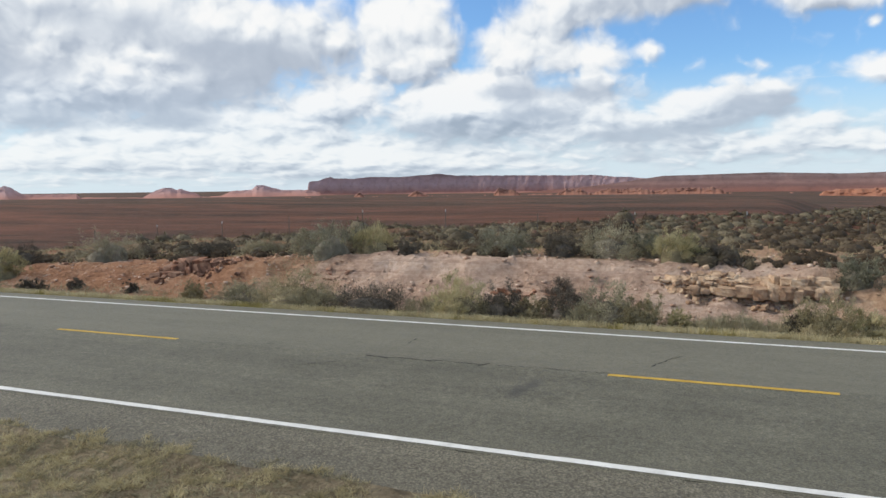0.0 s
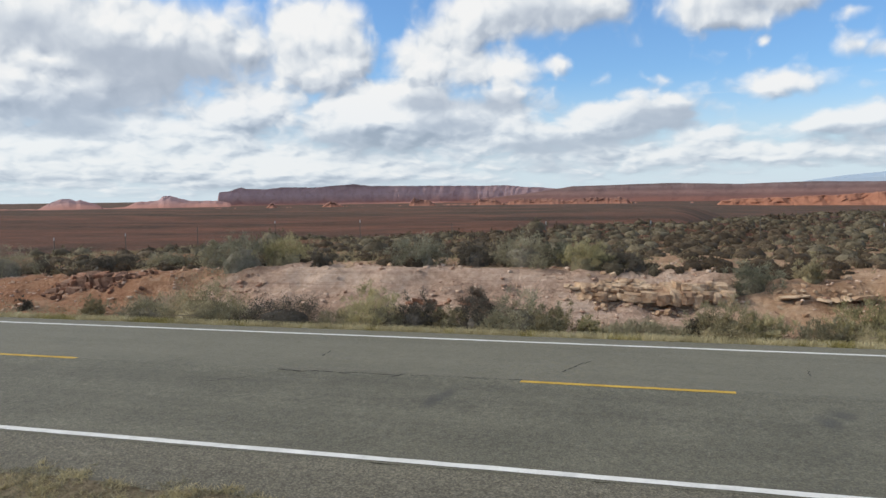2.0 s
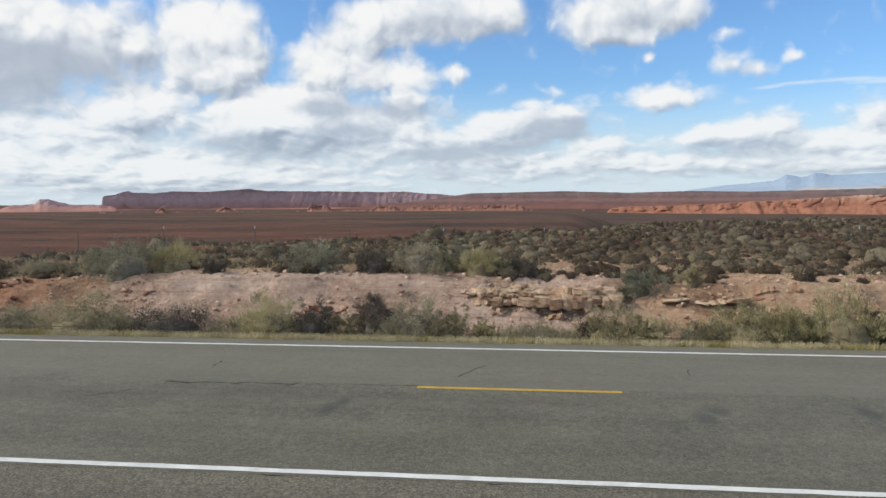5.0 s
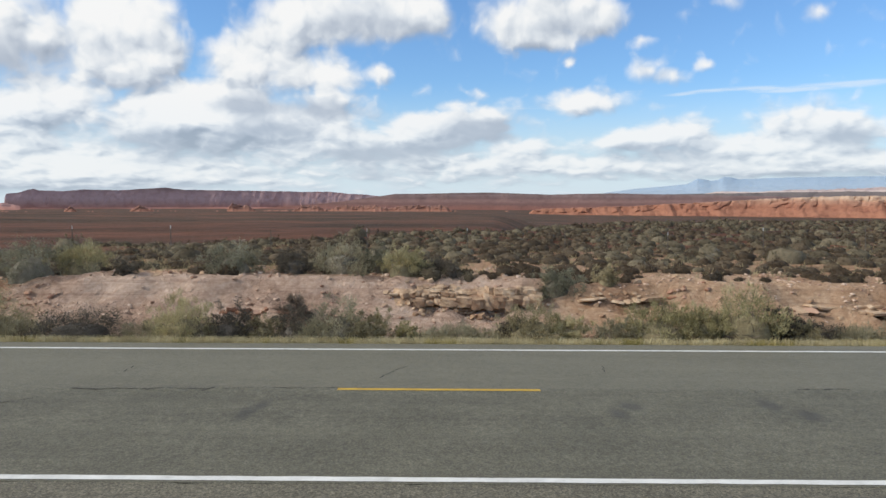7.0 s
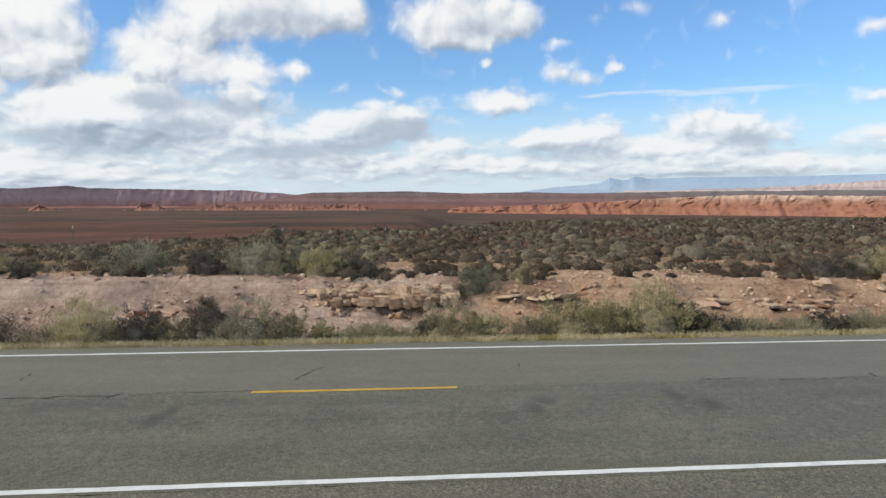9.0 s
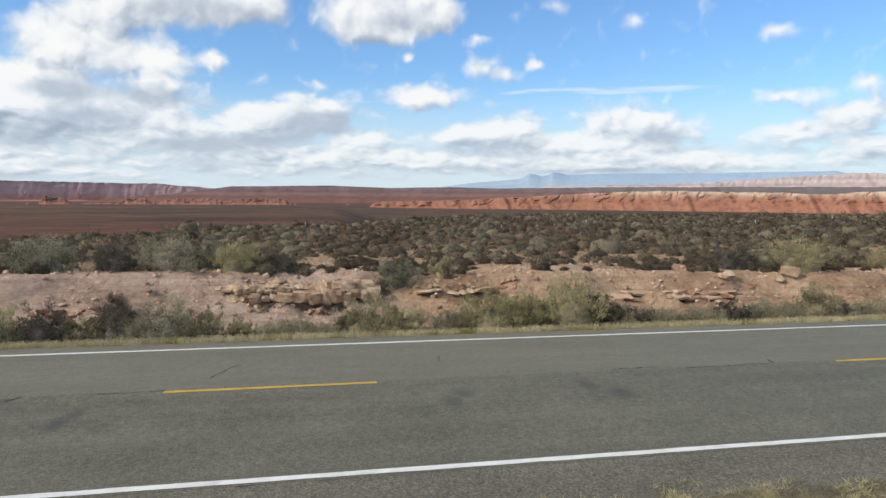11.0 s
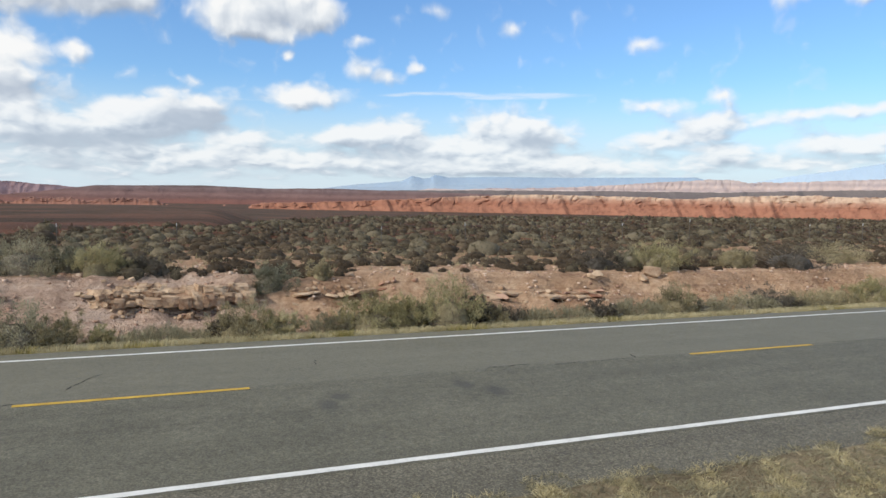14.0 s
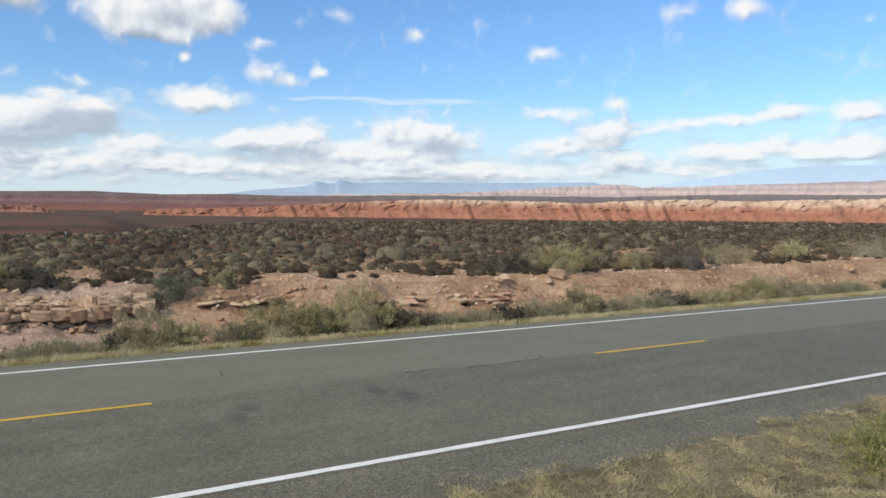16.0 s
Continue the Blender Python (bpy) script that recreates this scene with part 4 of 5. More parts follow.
DITCH_EAST = [("rabbit", 5.1, 17.7, 1.7, 0.92), ("rabbit", 6.2, 17.7, 1.3, 0.95), ("rabbit", 7.25, 17.6, 2.0, 1.25), ("dark", 8.1, 17.7, 0.9, 0.9), ("dark", 8.9, 17.9, 1.25, 0.56),
              ("dull", 10.1, 17.7, 0.96, 0.38), ("dark", 12.1, 17.8, 0.78, 0.6), ("dull", 13.5, 17.7, 1.4, 0.5), ("olive", 14.8, 17.8, 1.5, 0.9), ("sage", 16.1, 17.7, 1.12, 0.5)]
DITCH_FAR_EAST = [("sage", 17.7, 17.7, 1.5, 0.55), ("dark", 18.8, 17.9, 1.4, 0.75), ("olive", 20.6, 17.7, 1.6, 0.55), ("rabbit", 23.2, 17.8, 1.6, 0.9), ("sage", 25.0, 17.9, 1.9, 0.8),
                  ("dull", 27.5, 18.0, 1.9, 0.4), ("sage", 29.6, 18.1, 1.6, 0.45), ("dark", 33.0, 18.2, 1.4, 0.5)]
BANK_WEST = [("rabbit", -25.9, 19.5, 1.5, 1.3), ("dark", -27.9, 22, 1.7, 0.9), ("sage", -23.7, 22.5, 2.5, 1.2), ("dark", -19.1, 23, 1.87, 0.6), ("teal", -12.7, 21.6, 2.15, 1.4),
             ("sage", -14.2, 22.5, 1.25, 1.0), ("rabbit", -11.7, 22.6, 1.8, 0.96), ("dark", -9.8, 21.5, 0.63, 0.56), ("teal", -6.8, 22.3, 1.73, 0.84), ("dark", -4.9, 22.5, 1.3, 0.8),
             ("dead", -4.35, 19.6, 0.8, 0.62), ("sage", -17.0, 23.6, 1.5, 0.6)]
BANK_EAST = [("sage", -3.5, 23, 2.2, 1.06), ("teal", -2.4, 23.2, 1.1, 0.9), ("rabbit", -1.5, 22.2, 1.5, 0.82), ("dull", -2.8, 21.6, 0.51, 0.5), ("dark", -0.7, 23, 1.08, 0.47),
             ("dark", 0.0, 22.0, 0.69, 0.45), ("teal", 3.1, 21.1, 1.4, 0.82), ("olive", 4.6, 21.4, 0.75, 0.75), ("dark", 7.9, 21.5, 0.36, 0.32), ("rabbit", 17.3, 21.7, 2.2, 1.1)]
BANK_FAR_EAST = [("dark", 15.5, 23, 1.74, 0.78), ("sage", 16.8, 22.8, 1.33, 0.89), ("olive", 21.6, 22.6, 1.6, 0.8), ("dark", 24.0, 22.0, 2.9, 1.1), ("olive", 28.2, 23.5, 2.6, 0.75), ("rabbit", 33.5, 23.8, 2.0, 0.9), ("sage", 39.9, 23.5, 3.4, 1.05)]
DITCH_FILL = [("dull", -7.5, 17.9, 1.2, 0.4), ("dull", -10.8, 17.7, 1.3, 0.5), ("olive", -4.7, 17.9, 1.0, 0.6), ("dull", -6.0, 17.4, 0.9, 0.4), ("dull", -3.3, 17.4, 1.0, 0.45), ("dull", -0.4, 17.6, 1.0, 0.28), ("dull", 0.9, 17.7, 0.8, 0.26), ("dark", 1.6, 17.9, 0.9, 0.6), ("sage", 4.5, 17.7, 0.8, 0.55), ("dark", 6.6, 17.9, 1.2, 0.7), ("olive", 8.5, 17.5, 0.9, 0.55),
              ("dull", 9.6, 17.6, 1.0, 0.35), ("dull", 11.2, 17.7, 1.2, 0.35), ("sage", 12.8, 17.9, 0.9, 0.4), ("dull", 19.7, 17.8, 1.2, 0.4), ("olive", 22.0, 17.9, 1.2, 0.55), ("dull", 24.0, 17.7, 1.4, 0.5)]
for k, (kind, x, y, wide, high) in enumerate(DITCH_WEST + DITCH_MID + DITCH_EAST + DITCH_FAR_EAST + DITCH_FILL):
    shrub(kind, x, y, wide * 1.1, high, 100 + k, " in the ditch" if kind not in ("teal", "dead") else "")
for k, (kind, x, y, wide, high) in enumerate(BANK_WEST + BANK_EAST + BANK_FAR_EAST):
    shrub(kind, x, y, wide, high, 300 + k, " on top of the bank" if kind not in ("teal", "dead") else "")
shrub("fresh", 8.85, 4.6, 1.5, 0.42, 500, " on the verge")

# the shrub plain: low domes, thinning towards the cut bank
LOW_SHAPES = []
for k in range(8):
    r = np.random.default_rng(40 + k)
    LOW_SHAPES.append(shrub_shape(r, 1.0, 0.46, 24, 60, 8, 0.055, 0.026, 1.0, 0.08, 0.0, 0.05, 0.82, 0.1))


def plain_spots():
    """Where the low shrubs stand: x, y, width."""
    r = np.random.default_rng(11)
    n = 52000
    y = 21.8 + 105 * r.uniform(0, 1, n) ** 1.25
    x = (r.uniform(-1, 1, n)) * (y * 1.95 + 6)
    az = np.degrees(np.arctan2(x, y))
    d = np.hypot(x, y)
    clump = rolling(x, y, 7.0, 3, 9)
    keep = (az > -56) & (az < 65) & (d < shrub_edge(az) + 6 * clump + 4)
    ramp = smooth01((y - 21.9) / 3.0 + 0.25 * clump)
    keep &= r.uniform(0, 1, n) < (0.10 + 0.90 * ramp) * np.clip(0.62 + 0.5 * clump, 0.12, 1)
    x, y = x[keep], y[keep]
    w = (0.42 + 0.6 * r.uniform(0, 1, len(x)) ** 1.6) * np.where(y < 27, 0.8, 1.0) * (1 + 0.5 * (r.uniform(0, 1, len(x)) > 0.9))
    order = np.argsort(y, kind="stable")
    taken, kept = {}, []
    for i in order:
        cell = (int(np.floor(x[i])), int(np.floor(y[i])))
        close = [q for a in (-1, 0, 1) for b in (-1, 0, 1) for q in taken.get((cell[0] + a, cell[1] + b), ())]
        if any(math.hypot(x[i] - x[q], y[i] - y[q]) < 0.36 * (w[i] + w[q]) for q in close):
            continue
        taken.setdefault(cell, []).append(i)
        kept.append(i)
    return x[kept], y[kept], w[kept]


px, py, pw = plain_spots()
pz = ground_z(px, py)
low_rng = np.random.default_rng(21)
sagey = (rolling(px, py, 11.0, 3, 14) + low_rng.normal(0, 0.7, len(px))) > np.interp(py, [24, 34, 60], [1.4, 0.6, 0.45])
pw = pw * np.where(sagey, 1.25, 1.0)
originals = []
for k, (stems, green) in enumerate(LOW_SHAPES):
    mats = (BLACKBRUSH, "dark brown blackbrush dome on red soil") if k % 8 in (0, 1, 3, 4, 6) else (PLAINSAGE, "grey-green low sage on red soil")
    cv, cq = CORES[k % 5]
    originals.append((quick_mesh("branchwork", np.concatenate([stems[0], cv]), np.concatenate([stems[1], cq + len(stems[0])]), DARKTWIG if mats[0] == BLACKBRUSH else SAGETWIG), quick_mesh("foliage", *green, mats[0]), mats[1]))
things = np.where((py < 33) & (px > -24) & (px < 34))[0][:290]
for i in things:
    k = int(low_rng.choice((2, 5, 7) if sagey[i] else (0, 1, 3, 4, 6)))
    root = new("low_shrub")
    s = float(pw[i])
    root.matrix_basis = pose(float(px[i]), float(py[i]), float(pz[i]) - 0.02, 0, 0, float(low_rng.uniform(0, 360))) @ Matrix.Diagonal((s, s * float(low_rng.uniform(0.8, 1.15)), s * float(low_rng.uniform(0.7, 1.1)), 1))
    tagged(root, originals[k][2], "shrub", "low shrubs on the plain")
    part("branchwork", originals[k][0], root)
    part("foliage", originals[k][1], root)


def scatter(name, label, category, shapes, x, y, z, size, material, seed, turn=True, tall=(0.65, 1.1)):
    """Many copies of a few shapes, joined into one object."""
    r = np.random.default_rng(seed)
    pick = r.integers(0, len(shapes), len(x))
    a = r.uniform(0, 2 * np.pi, len(x)) if turn else np.zeros(len(x))
    h = r.uniform(*tall, len(x))
    vs, qs, base = [], [], 0
    for k, (v, q) in enumerate(shapes):
        i = np.where(pick == k)[0]
        if not len(i):
            continue
        c, s = np.cos(a[i])[:, None], np.sin(a[i])[:, None]
        X = (v[None, :, 0] * c - v[None, :, 1] * s) * size[i][:, None] + x[i][:, None]
        Y = (v[None, :, 0] * s + v[None, :, 1] * c) * size[i][:, None] + y[i][:, None]
        Z = v[None, :, 2] * (size[i] * h[i])[:, None] + z[i][:, None]
        vs.append(np.stack([X, Y, Z], -1).reshape(-1, 3))
        qs.append((q[None] + (np.arange(len(i)) * len(v))[:, None, None] + base).reshape(-1, 4))
        base += len(i) * len(v)
    ob = new(name, quick_mesh(name, np.concatenate(vs), np.concatenate(qs), material))
    return tagged(ob, label, category, kind="stuff")


def low_shapes(count, leaves, length, width, seed):
    out = []
    for k in range(count):
        r = np.random.default_rng(seed + k)
        out.append(shrub_shape(r, 1.0, 0.50, 20, max(2, leaves // 7), 7, length, width, 1.0, 0.08, 0.0, 0.05, 0.82, 0.1)[1])
    return out


rest = np.ones(len(px), bool)
rest[things] = False
for lo, hi, leaves, length, width in ((0, 45, 84, 0.065, 0.038), (45, 70, 42, 0.10, 0.06), (70, 200, 21, 0.15, 0.10)):
    for flag, mat, label in ((False, BLACKBRUSH, "dark blackbrush covering the plain"), (True, PLAINSAGE, "grey-green sage covering the plain")):
        i = np.where(rest & (np.hypot(px, py) >= lo) & (np.hypot(px, py) < hi) & (sagey == flag))[0]
        if len(i):
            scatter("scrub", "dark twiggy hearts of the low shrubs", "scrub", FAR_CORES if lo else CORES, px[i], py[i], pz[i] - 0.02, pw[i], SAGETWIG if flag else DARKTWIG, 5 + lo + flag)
            scatter("scrub", label, "scrub", low_shapes(5, leaves, length, width, 70 + lo), px[i], py[i], pz[i] - 0.02, pw[i], mat, 5 + lo + flag)


# ---- verges ----
def tufts(name, label, x, y, count, length, width, splay, material, seed, flat=0.0):
    r = np.random.default_rng(seed)
    i = np.repeat(np.arange(len(x)), count)
    n = len(i)
    at = np.stack([x[i] + r.normal(0, 0.03, n), y[i] + r.normal(0, 0.03, n), np.zeros(n)], -1)
    at[:, 2] = ground_z(at[:, 0], at[:, 1]) + 0.004
    at[:, 2] = np.where((at[:, 1] > 6.2) & (at[:, 1] < 8), np.maximum(at[:, 2], shoulder_z(at[:, 1])), at[:, 2])
    way = unit(np.stack([r.normal(0, splay, n), r.normal(0, splay, n), np.abs(r.normal(0.8, 0.3, n)) * (1 - flat) + 0.05], -1))
    v, q = blades(r, at, way, length * r.uniform(0.45, 1.3, n), width * r.uniform(0.6, 1.4, n), 0.25)
    return tagged(new(name, quick_mesh(name, v, q, material)), label, "grass", kind="stuff")


r = np.random.default_rng(51)
gx, gy = r.uniform(-13, 17, 28000), r.uniform(4.1, 7.2, 28000)
edge = 6.93 + 0.22 * rolling(gx, 0 * gx, 1.5, 4, 15)
patch = rolling(gx, gy, 0.8, 4, 16)
ok = (gy < edge) & (r.uniform(0, 1, 28000) < (0.3 + 0.7 * smooth01(0.9 * patch + 0.5)) * smooth01((edge - gy) / 0.25 + 0.3)) & (np.abs(gx) > 2.5)
gx, gy, patch = gx[ok], gy[ok], patch[ok]
yellow = patch + r.normal(0, 0.25, len(gx)) > np.where(gx < 0, 0.05, 0.5)
tufts("grass", "matted dry grass on the verge", gx[~yellow], gy[~yellow], 10, 0.07, 0.0075, 0.9, DULLSTRAW, 1, 0.4)
tufts("grass", "straw-yellow grass tufts on the verge", gx[yellow], gy[yellow], 11, 0.08, 0.0075, 0.8, STRAW, 2, 0.3)
gx, gy = r.uniform(-34, 48, 20000), r.uniform(15.98, 17.3, 20000)
near_edge = 16.02 + 0.10 * rolling(gx, 0 * gx, 1.3, 4, 17)
ok = (gy > near_edge) & (r.uniform(0, 1, 20000) < np.interp(gy, [16, 16.7, 17.3], [1.0, 0.85, 0.35]))
gx, gy = gx[ok], gy[ok]
green = rolling(gx, gy, 2.3, 3, 18) > 0.75
tufts("grass", "straw-yellow grass along the road edge", gx[~green], gy[~green], 8, 0.16, 0.012, 0.4, STRAW, 3)
tufts("grass", "yellow-green grass along the road edge", gx[green], gy[green], 7, 0.16, 0.011, 0.4, GREENGRASS, 4)
gx, gy = r.uniform(-34, 46, 3800), r.uniform(17.1, 19.2, 3800)
wx, wy = r.uniform(-44, 40, 17000), 22.0 + 24 * r.uniform(0, 1, 17000) ** 1.2
ok = (np.abs(wx) < 1.7 * wy) & (r.uniform(0, 1, 17000) < np.interp(wx, [-30, -8, 6, 30], [1.0, 0.75, 0.3, 0.3]) * smooth01((wy - 21.8) / 3 + 0.15))
wx, wy = wx[ok], wy[ok]
tufts("grass", "thin dry weeds between the low shrubs", wx, wy, 5, 0.22, 0.022, 0.6, OLIVE, 6)
tufts("grass", "thin dry weeds in the ditch", gx, gy, 6, 0.20, 0.010, 0.45, DULLSTRAW, 5)


# ---- rocks ----
def stone_mesh(r, material, chip=0.22):
    """A broken block about one metre across: worn edges, split faces and a knocked-off corner."""
    bm = bmesh.new()
    p = r.uniform(-1, 1, (26, 3))
    p /= (np.abs(p) ** 12).sum(1, keepdims=True) ** (1 / 12)
    p *= 0.5 + r.normal(0, chip * 0.12, (26, 1))
    cut = unit(r.normal(size=3))
    p -= np.maximum(p @ cut - 0.42, 0)[:, None] * cut
    for c in p:
        bm.verts.new(c)
    made = bmesh.ops.convex_hull(bm, input=bm.verts)
    bmesh.ops.delete(bm, geom=list({v for v in made["geom_interior"] + made["geom_unused"] if isinstance(v, bmesh.types.BMVert)}), context="VERTS")
    me = bpy.data.meshes.new("stone")
    bm.to_mesh(me)
    bm.free()
    me.materials.append(material)
    return me


def block_mesh(r, material):
    """A bed-cut block one metre across: flat split faces, worn arrises, slightly twisted."""
    n, index, v, faces = 3, {}, [], []
    ticks = [-0.5, -0.17, 0.17, 0.5]

    def corner(i, j, k):
        if (i, j, k) not in index:
            p = np.array([ticks[i], ticks[j], ticks[k]])
            p = p / max(1.0, float((np.abs(2 * p) ** 12).sum()) ** (1 / 12)) + r.normal(0, 0.022, 3)
            index[(i, j, k)] = len(v)
            v.append(p)
        return index[(i, j, k)]

    for a in range(n):
        for b in range(n):
            for side in (0, n):
                for f in (lambda i, j: (side, i, j), lambda i, j: (j, side, i), lambda i, j: (i, j, side)):
                    q = [corner(*f(a, b)), corner(*f(a + 1, b)), corner(*f(a + 1, b + 1)), corner(*f(a, b + 1))]
                    faces.append(q if side else q[::-1])
    skew = r.normal(0, 0.09, 3)
    v = np.array(v)
    v[:, 0] += skew[0] * v[:, 2]
    v[:, 2] += skew[1] * v[:, 0] * 0.6
    v[:, 1] += skew[2] * v[:, 0]
    return mesh_of("stone", v, faces, material)


stone_rng = np.random.default_rng(77)
TAN_STONES = [stone_mesh(stone_rng, SANDSTONE, 0.30) for _ in range(11)]
LEDGE_BLOCKS = [block_mesh(stone_rng, SANDSTONE) for _ in range(10)]
CRAG_BLOCKS = [block_mesh(stone_rng, DARKSTONE if k < 5 else REDSTONE) for k in range(7)]
RED_STONES = [stone_mesh(stone_rng, REDSTONE, 0.4) for _ in range(7)]


def ledge(label, courses, stones, tilt=5.0, loose=5.0):
    """An outcrop of blocks in rough courses: x from, x to, y, z of the bed, block width, height, depth."""
    r = stone_rng
    x0, x1, y0 = courses[0][0], courses[0][1], courses[0][2]
    root = new("rock_ledge")
    root.location = ((x0 + x1) / 2, y0, courses[0][3])
    tagged(root, label, "rocks", "rock ledges in the bank")
    for xa, xb, y, z, wide, high, deep in courses:
        x, lean = xa, tilt * (0.7 if high > 0.28 else 1.0)
        while x < xb:
            w = wide * r.uniform(0.35, 1.4)
            h = high * r.uniform(0.65, 1.25)
            ob = new("stone", stones[int(r.integers(0, len(stones)))])
            ob.parent = root
            place = pose(x + w / 2, y + 0.2 + r.normal(0, 0.035), z + h * 0.44 + r.normal(0, 0.02), r.normal(0, lean), r.normal(0, lean), r.normal(0, 1.5 * lean))
            ob.matrix_basis = Matrix.Translation(-root.location) @ place @ Matrix.Diagonal((w * 1.08, deep * r.uniform(0.8, 1.2), h * 1.15, 1))
            x += w
        for k in range(int((xb - xa) * loose)):
            s = r.uniform(0.06, 0.15)
            ob = new("stone", stones[int(r.integers(0, len(stones)))])
            ob.parent = root
            px_, py_ = r.uniform(xa - 0.2, xb + 0.2), y + r.normal(0, 0.3)
            place = pose(px_, py_, max(float(ground_z(px_, py_)), z if abs(py_ - y - 0.1) < deep * 0.3 else -1) + s * 0.25, r.uniform(0, 30), r.uniform(0, 30), r.uniform(0, 360))
            ob.matrix_basis = Matrix.Translation(-root.location) @ place @ Matrix.Diagonal((s * 1.4, s, s * 0.8, 1))
    return root


tan_ledge = ledge("tan sandstone ledge of large cracked blocks in the bank", [
    (-1.0, 0.6, 20.26, 0.25, 0.36, 0.20, 0.8), (0.55, 1.6, 20.22, 0.23, 0.42, 0.28, 0.9), (1.6, 2.35, 20.28, 0.27, 0.34, 0.24, 0.8), (0.7, 1.6, 20.38, 0.49, 0.36, 0.20, 0.8), (1.6, 2.25, 20.40, 0.50, 0.32, 0.20, 0.7),
    (-1.2, 0.7, 20.50, 0.44, 0.26, 0.13, 0.6), (-1.0, 0.2, 20.72, 0.60, 0.20, 0.10, 0.5), (-1.8, -1.1, 20.5, 0.48, 0.20, 0.09, 0.5)], LEDGE_BLOCKS, 4.0, 8.0)


def bedrock():
    """The unbroken rock behind the blocks: a face in thin uneven beds."""
    xs, zs = np.linspace(-1.95, 2.75, 95), np.linspace(0.0, 0.66, 34)
    X, Z = np.meshgrid(xs, zs)
    beds = np.floor(Z / 0.075 + 0.35 * rolling(X, 0 * X, 2.5, 3, 3))
    Y = 20.12 + 0.78 * Z + 0.05 * np.sin(beds * 12.9898 + 1.3) + 0.04 * rolling(X, 0.3 * beds, 0.5, 3, 8) + 0.5 * smooth01((np.abs(X - 0.4) - 1.8) / 0.6)
    v = np.stack([X, Y, Z], -1).reshape(-1, 3) - np.array(tan_ledge.location)
    part("bedrock", mesh_of("bedrock", v, grid_faces(len(zs), len(xs)), SANDSTONE), tan_ledge)


bedrock()
ledge("thin tan slabs overhanging a dark hollow in the bank", [
    (3.6, 5.4, 20.35, 0.34, 0.55, 0.09, 0.75), (3.8, 5.2, 20.6, 0.43, 0.3, 0.13, 0.5), (4.0, 4.5, 20.45, 0.08, 0.16, 0.22, 0.3)], TAN_STONES)
ledge("broken dark red-brown crag with a hollow in the bank", [
    (-19.3, -18.2, 20.05, -0.06, 0.36, 0.30, 0.5), (-18.9, -16.4, 20.45, 0.20, 0.30, 0.34, 0.6), (-18.5, -15.8, 20.60, 0.50, 0.26, 0.16, 0.5), (-16.9, -15.6, 20.35, 0.04, 0.30, 0.20, 0.5)], CRAG_BLOCKS, 13.0, 12.0)
ledge("flat reddish slabs low in the bank", [
    (8.9, 10.0, 19.9, 0.12, 0.34, 0.09, 0.5), (10.1, 11.8, 20.2, 0.20, 0.30, 0.06, 0.4), (11.4, 13.2, 19.7, 0.06, 0.34, 0.09, 0.5), (12.2, 13.4, 19.9, 0.17, 0.25, 0.08, 0.4)], LEDGE_BLOCKS[:5] + RED_STONES[:2], 5.0)
ledge("thin red ledges breaking through the bank", [
    (-13.5, -11.5, 20.2, 0.12, 0.35, 0.10, 0.4), (-6.3, -4.6, 19.4, 0.10, 0.22, 0.10, 0.35), (6.2, 8.4, 20.6, 0.42, 0.32, 0.09, 0.4)], RED_STONES, 9.0)

# single stones on the bank and the plain's edge
for x, y, s in ((-8.9, 21.6, 0.22), (-7.6, 21.9, 0.16), (0.7, 21.9, 0.2), (1.6, 22.3, 0.16), (5.6, 21.7, 0.18), (7.0, 22.6, 0.15), (-0.9, 21.5, 0.14), (13.6, 20.6, 0.24), (14.0, 20.9, 0.3), (33.0, 20.4, 0.5), (16.15, 20.8, 0.5), (15.75, 20.7, 0.34), (2.9, 21.6, 0.2), (9.8, 21.4, 0.14), (19.5, 20.1, 0.2), (-14.8, 21.4, 0.2)):
    ob = new("rock", TAN_STONES[int(stone_rng.integers(0, 11))])
    ob.matrix_basis = pose(x, y, float(ground_z(x, y)) + s * 0.18, stone_rng.normal(0, 10), stone_rng.normal(0, 10), stone_rng.uniform(0, 360)) @ Matrix.Diagonal((s * 1.3, s, s * 0.7, 1))
    tagged(ob, "loose pale sandstone rock on the red soil", "rock", "loose rocks")


def pebble(r):
    """A chipped six-sided stone."""
    v = np.array([(x, y, z) for x in (-0.5, 0.5) for y in (-0.5, 0.5) for z in (-0.4, 0.5)]) * r.uniform(0.6, 1.1, (8, 3)) + r.normal(0, 0.06, (8, 3))
    return v, np.array([(0, 1, 3, 2), (4, 6, 7, 5), (0, 4, 5, 1), (2, 3, 7, 6), (0, 2, 6, 4), (1, 5, 7, 3)])


pebbles = [pebble(stone_rng) for _ in range(5)]
r = np.random.default_rng(61)
n = 9000
gx, gy = r.uniform(-32, 46, n), r.uniform(17.6, 26, n)
ok = rolling(gx, gy, 3.0, 3, 19) + 0.3 * (gy > 20) + r.normal(0, 0.4, n) > 0.1
gx, gy = gx[ok], gy[ok]
scatter("gravel", "pale stones littering the red bank", "gravel", pebbles, gx, gy, ground_z(gx, gy) + 0.005, r.uniform(0.025, 0.095, len(gx)) * (1 + 1.0 * (r.uniform(0, 1, len(gx)) > 0.92)), PALESTONE, 8, tall=(0.4, 0.8))
gx, gy = r.uniform(-26, 34, 450), r.uniform(18.4, 22.2, 450)
scatter("gravel", "clods and broken stone on the cut bank", "gravel", pebbles, gx, gy, ground_z(gx, gy) + 0.005, r.uniform(0.06, 0.14, 450), PALESTONE, 18, tall=(0.35, 0.7))
gx, gy = r.uniform(-14, 18, 2600), r.uniform(5.0, 7.6, 2600)
gz = np.where(gy > 6.62, road_z(gy) - 0.008, ground_z(gx, gy))
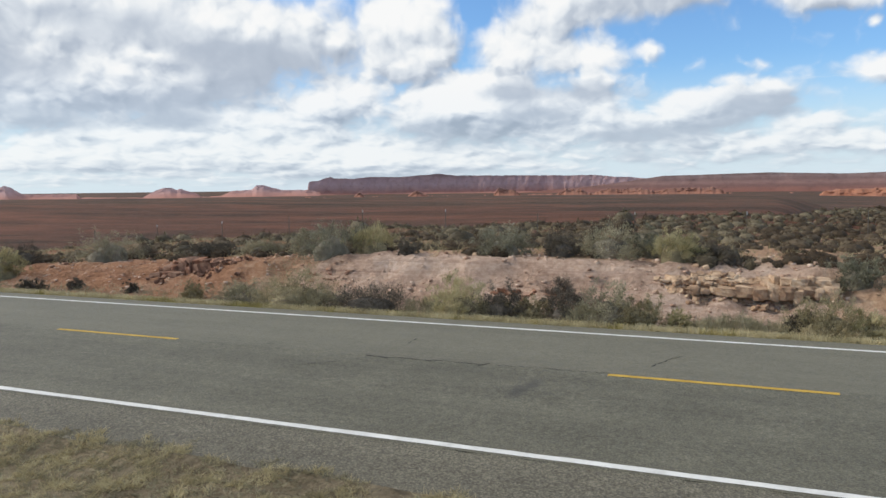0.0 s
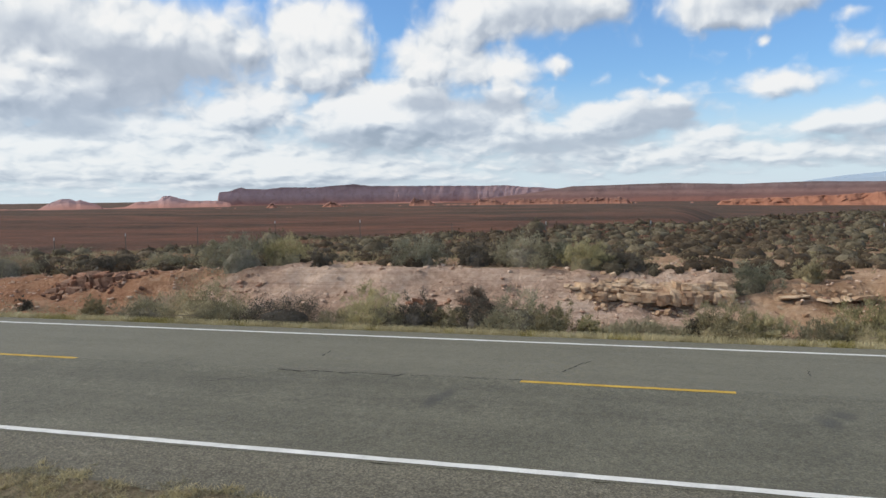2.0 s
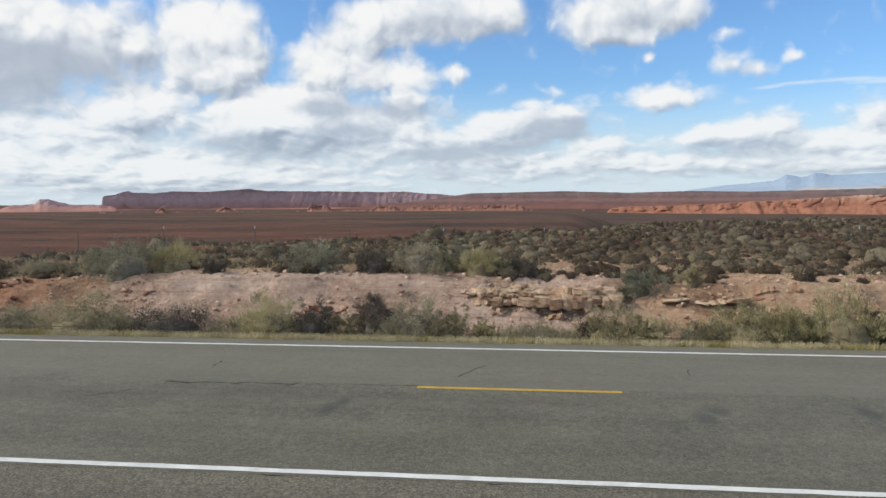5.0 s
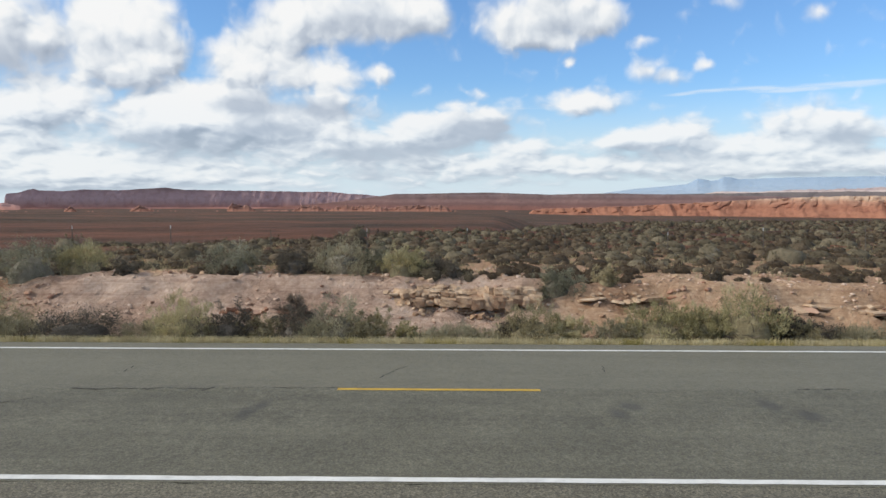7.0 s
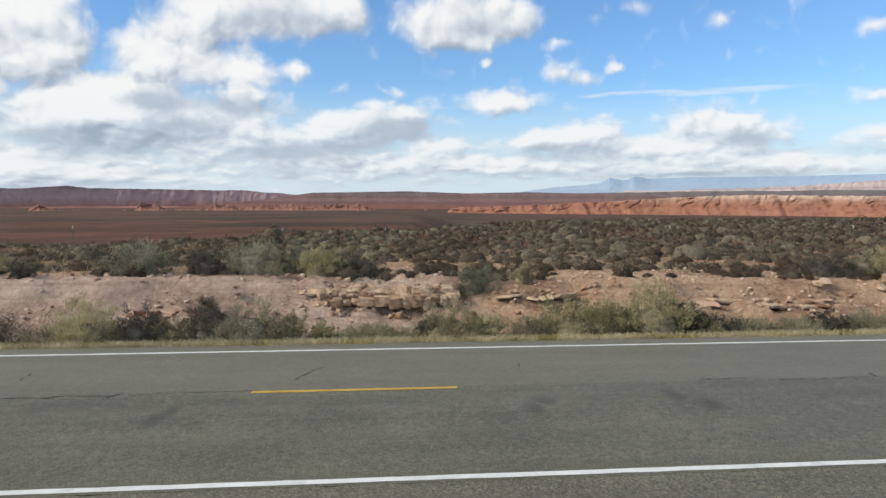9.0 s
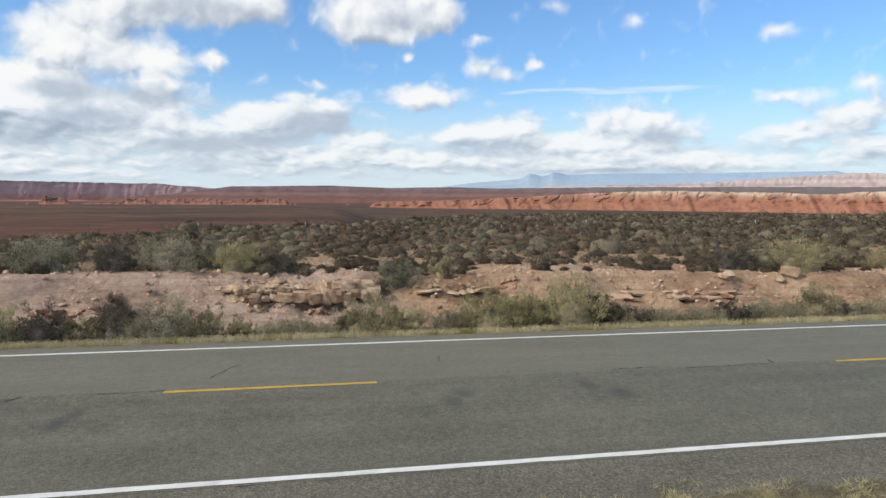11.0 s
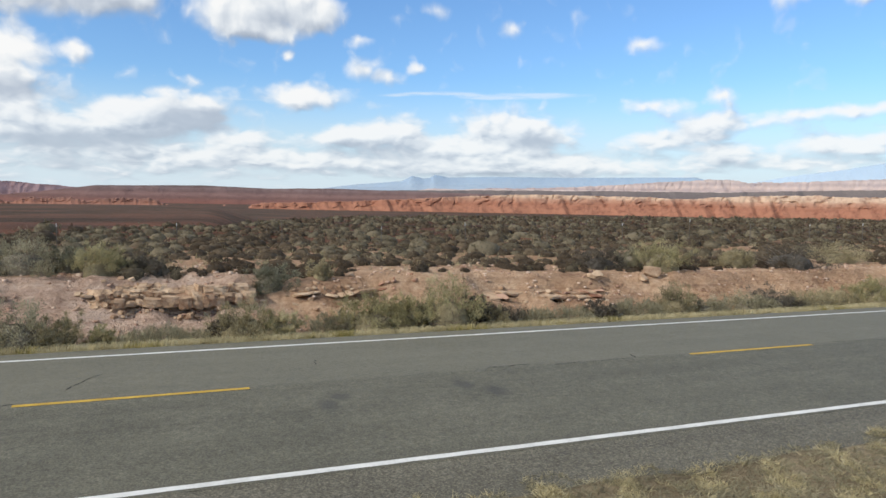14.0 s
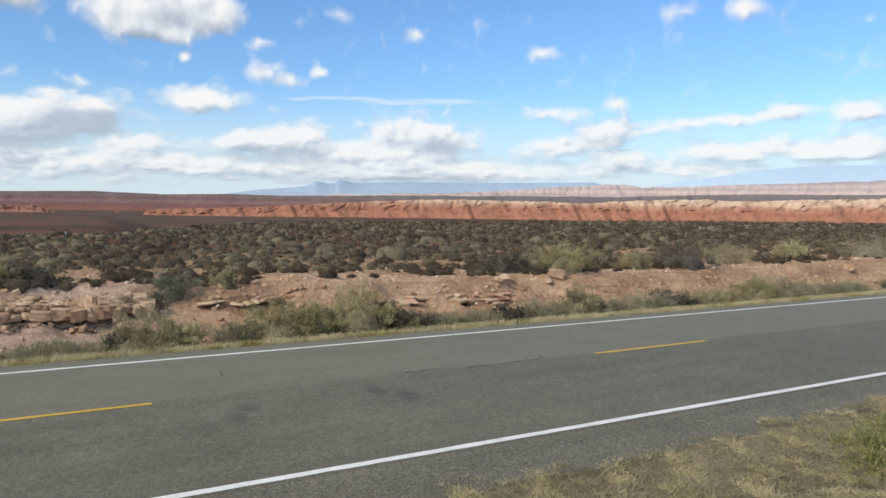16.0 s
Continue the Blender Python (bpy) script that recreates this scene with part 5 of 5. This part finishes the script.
scatter("gravel", "loose chippings on the shoulder", "gravel", pebbles, gx, gy, gz, r.uniform(0.008, 0.022, 2600), GRAVEL, 12, tall=(0.5, 0.9))


# ---- fence ----
def fence_post(x, y, high, lean, white):
    root = new("fence_post")
    root.matrix_basis = pose(x, y, float(ground_z(x, y)) - 0.1, lean, lean * 0.6, 0)
    tagged(root, "thin weathered steel fence post" + (" with a white top" if white else ""), "fence post", "fence posts on the plain")
    # T section: a flange and a web
    f, w = 0.018, 0.004
    out = [(-f, -w), (f, -w), (f, w), (w, w), (w, 0.045), (-w, 0.045), (-w, w), (-f, w)]
    v = [(a, b, z) for z in (0.0, high - 0.16) for a, b in out]
    faces = [[k, (k + 1) % 8, 8 + (k + 1) % 8, 8 + k] for k in range(8)] + [[8, 9, 10, 11], [8, 11, 14, 15], [11, 12, 13, 14]]
    part("shaft", mesh_of("shaft", v, faces, STEEL), root)
    out = [(a * 1.15, b * 1.15) for a, b in out]
    v = [(a, b, z) for z in (high - 0.16, high) for a, b in out]
    part("top", mesh_of("top", v, faces, POSTTOP if white else STEEL), root)


post_rng = np.random.default_rng(5)
for k in range(-8, 12):
    fence_post(0.82 + 5.085 * k + post_rng.normal(0, 0.08), 37 + post_rng.normal(0, 0.1), 1.42 + post_rng.normal(0, 0.08), post_rng.normal(0, 1.5), k % 3 != 1)


# ---- road wear ----
def crack(points, wide, seed):
    """A wandering open crack, a thin dark ribbon."""
    r = np.random.default_rng(seed)
    line = []
    for (xa, ya), (xb, yb) in zip(points, points[1:]):
        n = max(3, int(math.hypot(xb - xa, yb - ya) / 0.06))
        for k in range(n):
            line.append((xa + (xb - xa) * k / n, ya + (yb - ya) * k / n))
    p = np.array(line) + np.cumsum(r.normal(0, 0.02, (len(line), 2)), 0) * 0.9
    ahead = unit(np.gradient(p, axis=0))
    side = np.stack([-ahead[:, 1], ahead[:, 0]], -1) * (wide * r.uniform(0.05, 1.5, len(p)))[:, None] / 2
    a, b = p - side, p + side
    z = road_z(p[:, 1]) + 0.004
    v = np.concatenate([np.c_[a, z], np.c_[b, z]])
    n = len(p)
    q = np.array([[k, k + 1, n + k + 1, n + k] for k in range(n - 1)])
    part("crack", quick_mesh("crack", v, q, TAR), road, "dark open crack")


CRACKS = [([(-6.3, 11.74), (-5.0, 11.72)], 0.030), ([(-5.0, 11.74), (-4.0, 11.80)], 0.018), ([(-4.1, 11.62), (-3.9, 12.0)], 0.03), ([(-3.8, 11.76), (-2.0, 11.78)], 0.014),
          ([(-6.0, 13.0), (-5.95, 13.3), (-6.1, 13.6)], 0.02), ([(-1.25, 12.6), (-1.04, 13.2), (-0.75, 13.7)], 0.02), ([(2.8, 13.2), (2.85, 13.8)], 0.015),
          ([(5.0, 11.65), (5.02, 12.05)], 0.022), ([(5.75, 11.9), (6.7, 11.88)], 0.032), ([(7.0, 11.8), (9.0, 11.86)], 0.018), ([(9.0, 11.85), (9.1, 12.3)], 0.022),
          ([(-8.8, 11.8), (-8.5, 12.3)], 0.014), ([(-7.2, 10.7), (-6.5, 11.3)], 0.012), ([(14.4, 11.9), (17.0, 11.8)], 0.014)]
for k, (pts, wide) in enumerate(CRACKS):
    crack(pts, wide * 1.25, 900 + k)
